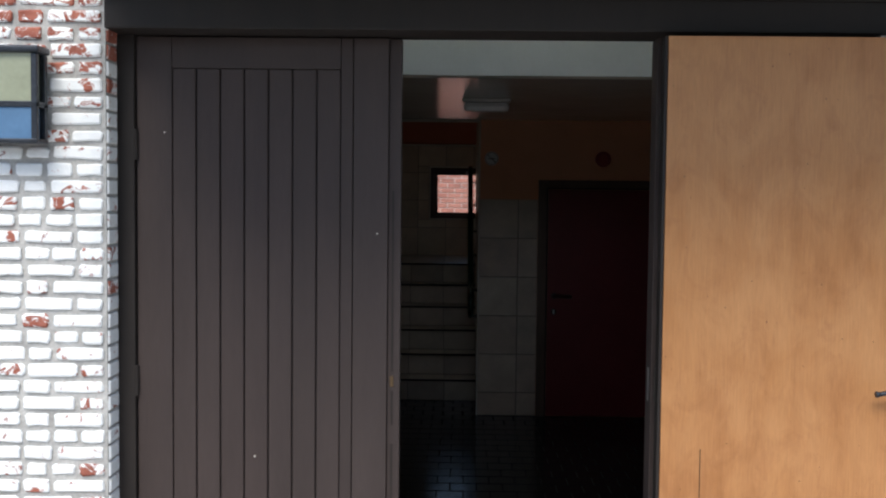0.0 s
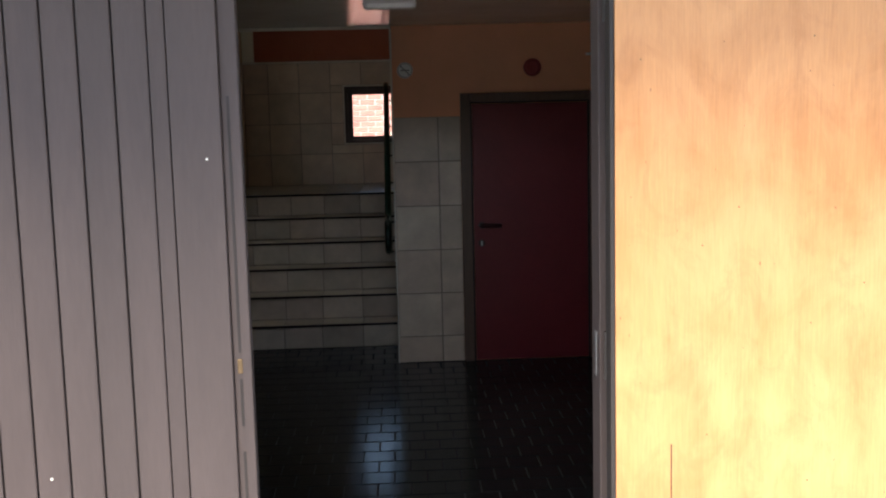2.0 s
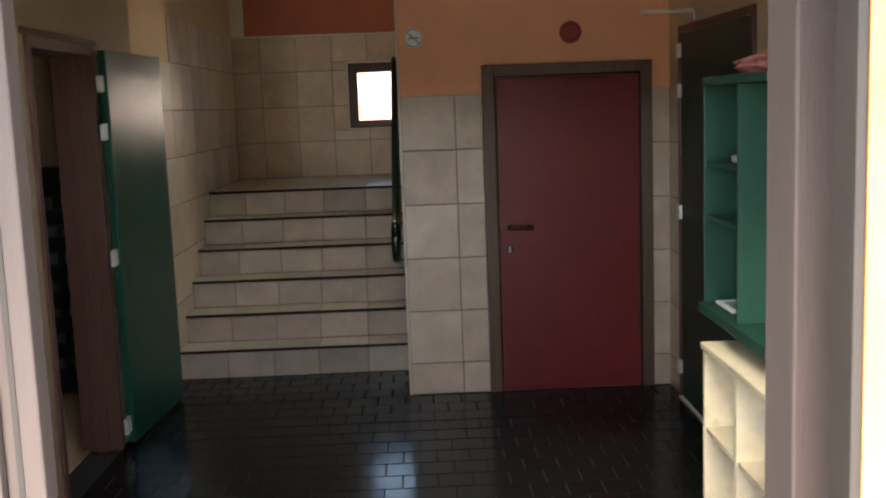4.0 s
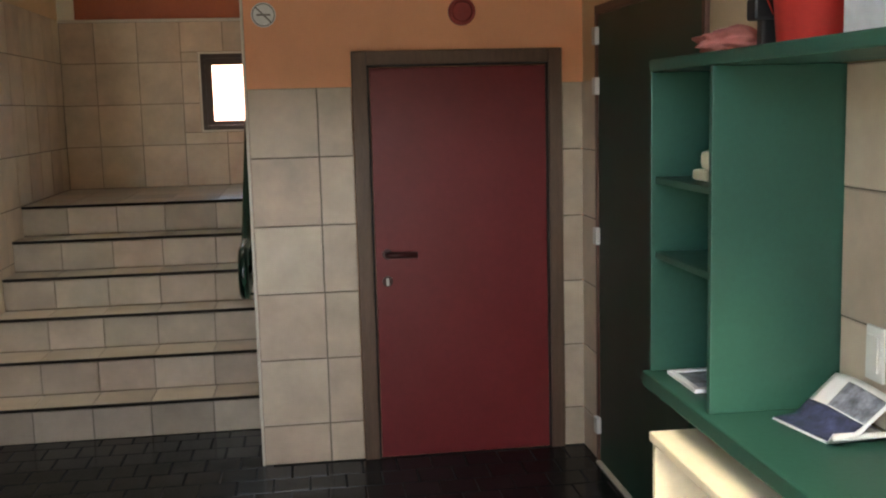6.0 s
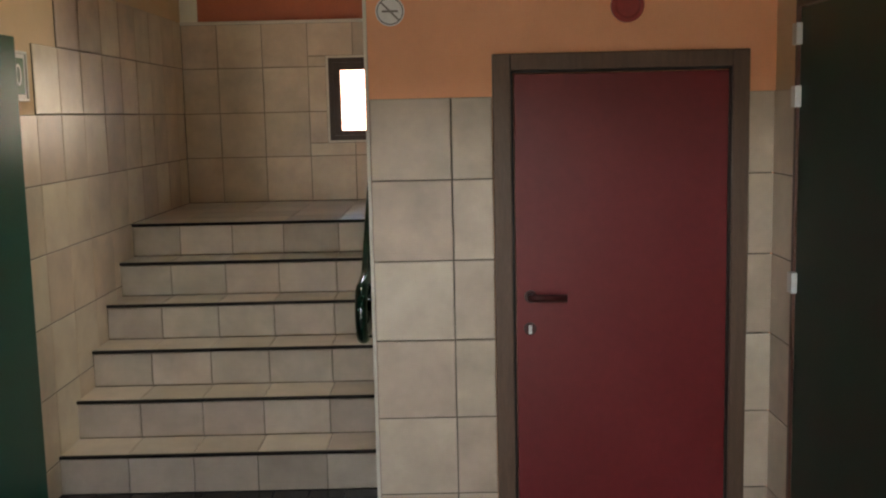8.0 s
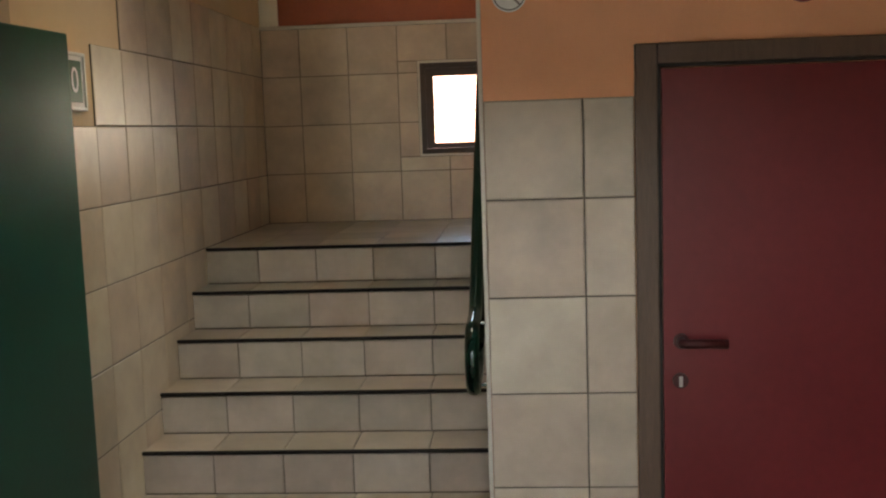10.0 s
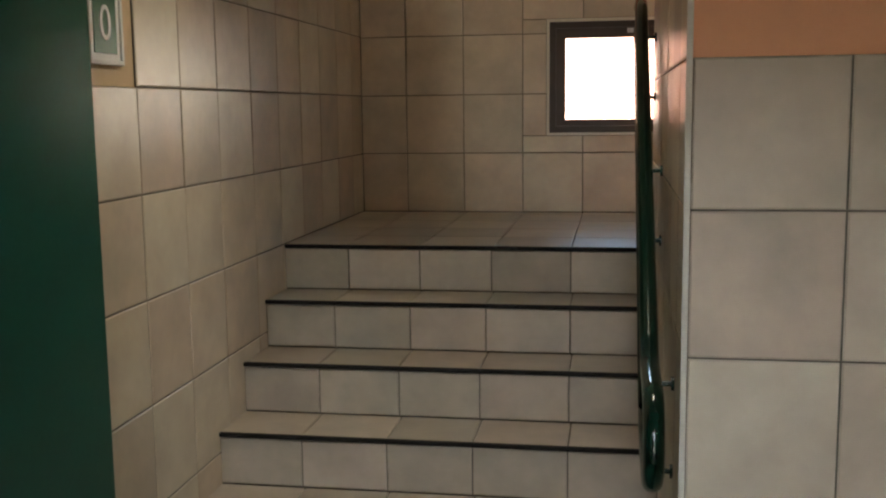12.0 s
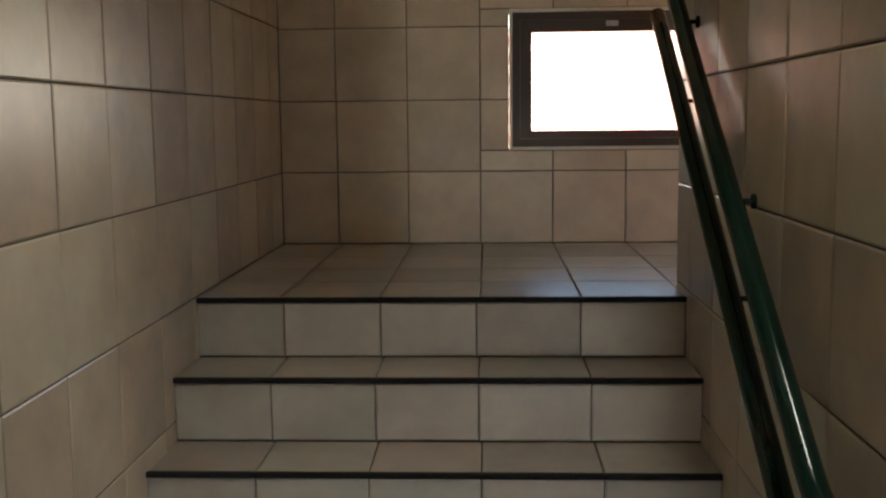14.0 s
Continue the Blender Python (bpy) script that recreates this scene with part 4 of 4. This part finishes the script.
# ---- handrail ----
def handrail():
    d = empty("handrail", "dark green double tube handrail on the tiled wall", "handrail", (0.09, 10.137, 0.9))
    x, g = 0.092, 0.686
    up0, lo0 = (9.525, 1.105), (9.525, 0.872)
    ys = 11.012

    def arc(cy, cz, r, a0, a1, n=9):
        return [(x, cy + r * math.cos(a), cz + r * math.sin(a)) for a in np.linspace(a0, a1, n)]

    zu, zl = up0[1] + g * (ys - up0[0]), lo0[1] + g * (11.292 - lo0[0])
    r = (up0[1] - lo0[1]) / 2
    upper = [(x, 11.292, zu + 0.05), (x, 11.117, zu + 0.05), (x, ys, zu + 0.01), (x, ys - 0.1, zu - 0.06)] + [(x, y, up0[1] + g * (y - up0[0])) for y in (10.750, 10.312, 9.875, 9.656, 9.542)] + [(x, 9.490, 1.085), (x, 9.446, 1.070), (x, 9.394, 1.064), (x, 9.210, 1.062)]
    upper += arc(9.192, 0.951, 0.111, math.pi / 2, 3 * math.pi / 2, 13)
    upper += [(x, 9.210, 0.840), (x, 9.437, 0.842), (x, 9.516, 0.862), (x, 9.577, 0.90)]
    lower = [(x, y, lo0[1] + 0.004 + g * (y - lo0[0])) for y in (9.577, 9.875, 10.312, 10.750, 11.187)] + [(x, 11.292, zl)]
    part("upper_tube", tube(upper, 0.026, 16), RAIL_GREEN, d)
    part("lower_tube", tube(lower, 0.026, 16), RAIL_GREEN, d)
    for y in (9.315, 10.181, 10.881):
        for k, (y0, z0) in enumerate((up0, lo0)):
            z = z0 + g * max(-0.06, y - y0)
            b = cyl(bmesh.new(), (x + 0.015, y, z - 0.012), (XP - 0.002, y, z - 0.012), 0.007)
            cyl(b, (XP - 0.008, y, z - 0.012), (XP - 0.0005, y, z - 0.012), 0.018)
            part("bracket", b, RAIL_GREEN, d)
    return d


handrail()
corner = thing("corner_trim", boxes((XP - 0.006, XP + 0.008, YW - 0.006, YW + 0.008, 0.0, ZC - 0.021), bevel=0.003), TRIM, "pale corner strip on the pillar edge", "trim", kind="structure")

# ---- brick wall outside the landing window ----
yard_wall = thing("wall_yard", boxes((-4, 5, 15.737, 15.912, 0.35, 2.42)), PALE_MORTAR, "red brick wall with pale joints behind the window", "wall", kind="structure")
rng = random.Random(2)
for r_ in range(20):
    z = 0.95 + r_ * 0.075
    off = 0.105 if r_ % 2 else 0.0
    lay(yard_wall, "-y", 15.737, [-0.84 + off + 0.21 * k for k in range(10)], [z, z + 0.075], RED_BRICK, "brick", t=0.010, joint=0.012)

# ---- whitewashed bricks of the front ----
def worn_brick(w, h, t, rng, material_):
    """A hand-made brick face with rounded, chipped outline, its back at n = 0."""
    a, b, r = w / 2, h / 2, 0.009
    rim = []
    for cx, cy, start in ((a - r, b - r, 0), (-a + r, b - r, 1), (-a + r, -b + r, 2), (a - r, -b + r, 3)):
        for i in range(3):
            th = (start + i / 2) * math.pi / 2
            rim.append((cx + r * math.cos(th), cy + r * math.sin(th)))
        if start in (0, 2):
            rim.append((0.0, b if start == 0 else -b))
    rim = [(x + rng.uniform(-0.0028, 0.0028), y + rng.uniform(-0.0028, 0.0028)) for x, y in rim]
    n = len(rim)
    vs = [(x, y, 0) for x, y in rim] + [(x, y, t * 0.55) for x, y in rim] + [(x * (1 - 0.008 / w), y * (1 - 0.012 / h), t + rng.uniform(-0.001, 0.001)) for x, y in rim]
    fs = [(k * n + i, k * n + (i + 1) % n, (k + 1) * n + (i + 1) % n, (k + 1) * n + i) for k in (0, 1) for i in range(n)] + [tuple(range(2 * n, 3 * n))]
    me = bpy.data.meshes.new("brick")
    me.from_pydata(vs, [], fs)
    me.materials.append(material_)
    return me


def front_bricks():
    rng = random.Random(11)
    p = 0.0585
    for k in range(46):
        z = 0.0 + k * p
        x = -1.236
        n = 0
        lengths = [0.105, 0.19] if k % 2 else [0.19, 0.105]
        if rng.random() < 0.25:
            lengths = [0.10, 0.10, 0.10, 0.19]
        while x > -1.98:
            w = lengths[n % len(lengths)] + rng.uniform(-0.012, 0.012)
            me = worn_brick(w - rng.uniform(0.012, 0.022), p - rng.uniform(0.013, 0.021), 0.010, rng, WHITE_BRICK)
            ob = new("brick", me)
            ob.parent = front
            ob.matrix_basis = Matrix.Translation((x - w / 2, 3.765 + rng.uniform(-0.003, 0.003), z + p / 2)) @ FACING["-y"] @ Matrix.Rotation(rng.uniform(-0.012, 0.012), 4, 'Z')
            x -= w
            n += 1
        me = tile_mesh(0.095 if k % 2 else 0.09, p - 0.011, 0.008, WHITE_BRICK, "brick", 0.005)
        ob = new("brick", me)
        ob.parent = front
        ob.matrix_basis = Matrix.Translation((-1.232, 3.818, z + p / 2)) @ FACING["+x"]


front_bricks()

# ---- tiles of walls, steps and landing ----
part("grout", boxes((XP + 0.009, 0.654, YW + 0.004, YW + 0.0088, 0, 1.858), (1.69, XR - 0.012, YW + 0.004, YW + 0.0088, 0, 1.858)), GROUT, wall_north, "dark brown grout")
part("grout", boxes((XL - 0.0088, XL - 0.004, 9.017, 9.643, 0, 1.831), (XL - 0.0088, XL - 0.004, 9.643, 9.962, 0, 2.159), (XL - 0.0088, XL - 0.004, 9.962, YB, 0, 2.487)), GROUT, wall_stair, "dark brown grout")
part("grout", boxes((XP + 0.004, XP + 0.0078, YW + 0.010, 11.179, 0, 2.62)), GROUT, wall_pillar, "dark brown grout")
part("grout", boxes((XR - 0.005, XR - 0.0005, 8.739, YW, 0, 1.858), (XN - 0.005, XN - 0.0005, 4.914, 6.419, 0.955, 1.836)), GROUT, wall_east, "dark brown grout")
lay(wall_north, "-y", YW + 0.008, [XP + 0.008, 0.487, 0.655], ROWS, WALL_TILE)
lay(wall_north, "-y", YW + 0.008, [1.689, XR - 0.001], ROWS, WALL_TILE)
lay(wall_east, "-x", XR - 0.001, [8.739, YW], ROWS, WALL_TILE)
lay(wall_east, "-x", XN - 0.001, steps(4.914, 6.419, 0.333, 6.191), [0.955, 1.196, 1.528, 1.836], WALL_TILE)
LZ = [0.0] + [1.176 - 0.335 * k for k in (3, 2, 1)] + [1.176 + 0.328 * k for k in range(5)]
LY = [9.017, 9.341, 9.643, 9.962, 10.286, 10.636, 10.969, 11.292, 11.607, 11.922, 12.229, YB]


def left_keep(y, z):
    if z > 2.5 or z < NOSE_Z(y) - 0.42:
        return False
    return z < (1.84 if y < 9.643 else 2.17 if y < 9.962 else 2.49)


def NOSE_Z(y):
    return sum(R for n in NOSE if n < y)


lay(wall_stair, "+x", XL - 0.008, LY, LZ, WALL_TILE, keep=left_keep)
BX = [XL, -1.171, -0.846, -0.515, -0.185, 0.145, 0.475, 0.805, 1.135, 1.465, 1.795, 2.125, 2.399]
BZ = [ZL, 1.506, 1.830, 2.155, 2.470]


def back_tiles():
    for u0, u1 in zip(BX, BX[1:]):
        for v0, v1 in zip(BZ, BZ[1:]):
            cells = [(u0, u1, v0, v1)]
            out = []
            for a, b, c, e in cells:
                if b <= WX0 or a >= WX1 or e <= WZ0 or c >= WZ1:
                    out.append((a, b, c, e))
                    continue
                if c < WZ0:
                    out.append((a, b, c, WZ0))
                if e > WZ1:
                    out.append((a, b, WZ1, e))
                c2, e2 = max(c, WZ0), min(e, WZ1)
                if a < WX0:
                    out.append((a, WX0, c2, e2))
                if b > WX1:
                    out.append((WX1, b, c2, e2))
            for a, b, c, e in out:
                lay(wall_back, "-y", YB + 0.008, [a, b], [c, e], WALL_TILE)


back_tiles()
lay(wall_pillar, "-x", XP + 0.0078, steps(YW + 0.010, 11.179, 0.333, 9.289), ROWS[1:] + [2.192, 2.524, 2.62], WALL_TILE,
    keep=lambda y, z: z > NOSE_Z(y) - 0.45)
SX = [XL, -1.10, -0.785, -0.475, -0.140, XP]
for k, y in enumerate(NOSE):
    z0 = k * R
    lay(stair, "-y", y + 0.012, [XL] + [a - 0.009 * k for a in SX[1:5]] + [XP], [z0, z0 + R - 0.018], STAIR_TILE)
    if k < 5:
        lay(stair, "+z", z0 + R - 0.009, [XL] + [a - 0.009 * k for a in SX[1:5]] + [XP], [y + 0.014, NOSE[k + 1] + 0.006], STAIR_TILE)
LX = [XL, -1.156, -0.832, -0.508, -0.183, XP]
lay(stair, "+z", ZL - 0.009, LX, steps(NOSE[5] + 0.014, YB - 0.002, 0.333, NOSE[5] + 0.33), STAIR_TILE)
lay(landing, "+z", ZL - 0.009, [XP, 0.475, 0.805, 1.135, 1.465, 1.795, 2.125, 2.399], steps(11.196, YB - 0.002, 0.333, NOSE[5] + 0.33), STAIR_TILE)


def hall_floor():
    """Slate tiles in courses across the hall, half-lapped."""
    near = []
    rest = []
    p, w = 0.175, 0.172
    k = 0
    y = YE + 0.03
    while y < 9.612:
        x = XL - (w / 2 if k % 2 else 0.0)
        while x < XR:
            a, b = max(x, XL), min(x + w, XR)
            e = min(y + p, 9.612)
            if b - a > 0.03 and e - y > 0.03 and not (y + p > YW and a > XP):
                (near if 6.025 < y < 8.475 and -0.9 < x < 1.5 else rest).append((a, b, y, e))
            x += w
        y += p
        k += 1
    for a, b, c, e in near:
        lay(floor, "+z", -0.008, [a, b], [c, e], SLATE, joint=0.0035, wobble=0.0)
    vs, fs = [], []
    for a, b, c, e in rest:
        a, b, c, e, n = a + 0.002, b - 0.002, c + 0.002, e - 0.002, len(vs)
        vs += [(a, c, -0.008), (b, c, -0.008), (b, e, -0.008), (a, e, -0.008), (a + 0.003, c + 0.003, 0), (b - 0.003, c + 0.003, 0), (b - 0.003, e - 0.003, 0), (a + 0.003, e - 0.003, 0)]
        fs += [tuple(n + i for i in f) for f in ((4, 5, 6, 7), (0, 1, 5, 4), (1, 2, 6, 5), (2, 3, 7, 6), (3, 0, 4, 7))]
    me = bpy.data.meshes.new("tiles")
    me.from_pydata(vs, [], fs)
    me.materials.append(SLATE)
    ob = new("tiles", me)
    ob.parent = floor
    ob["kind"] = "stuff"


hall_floor()
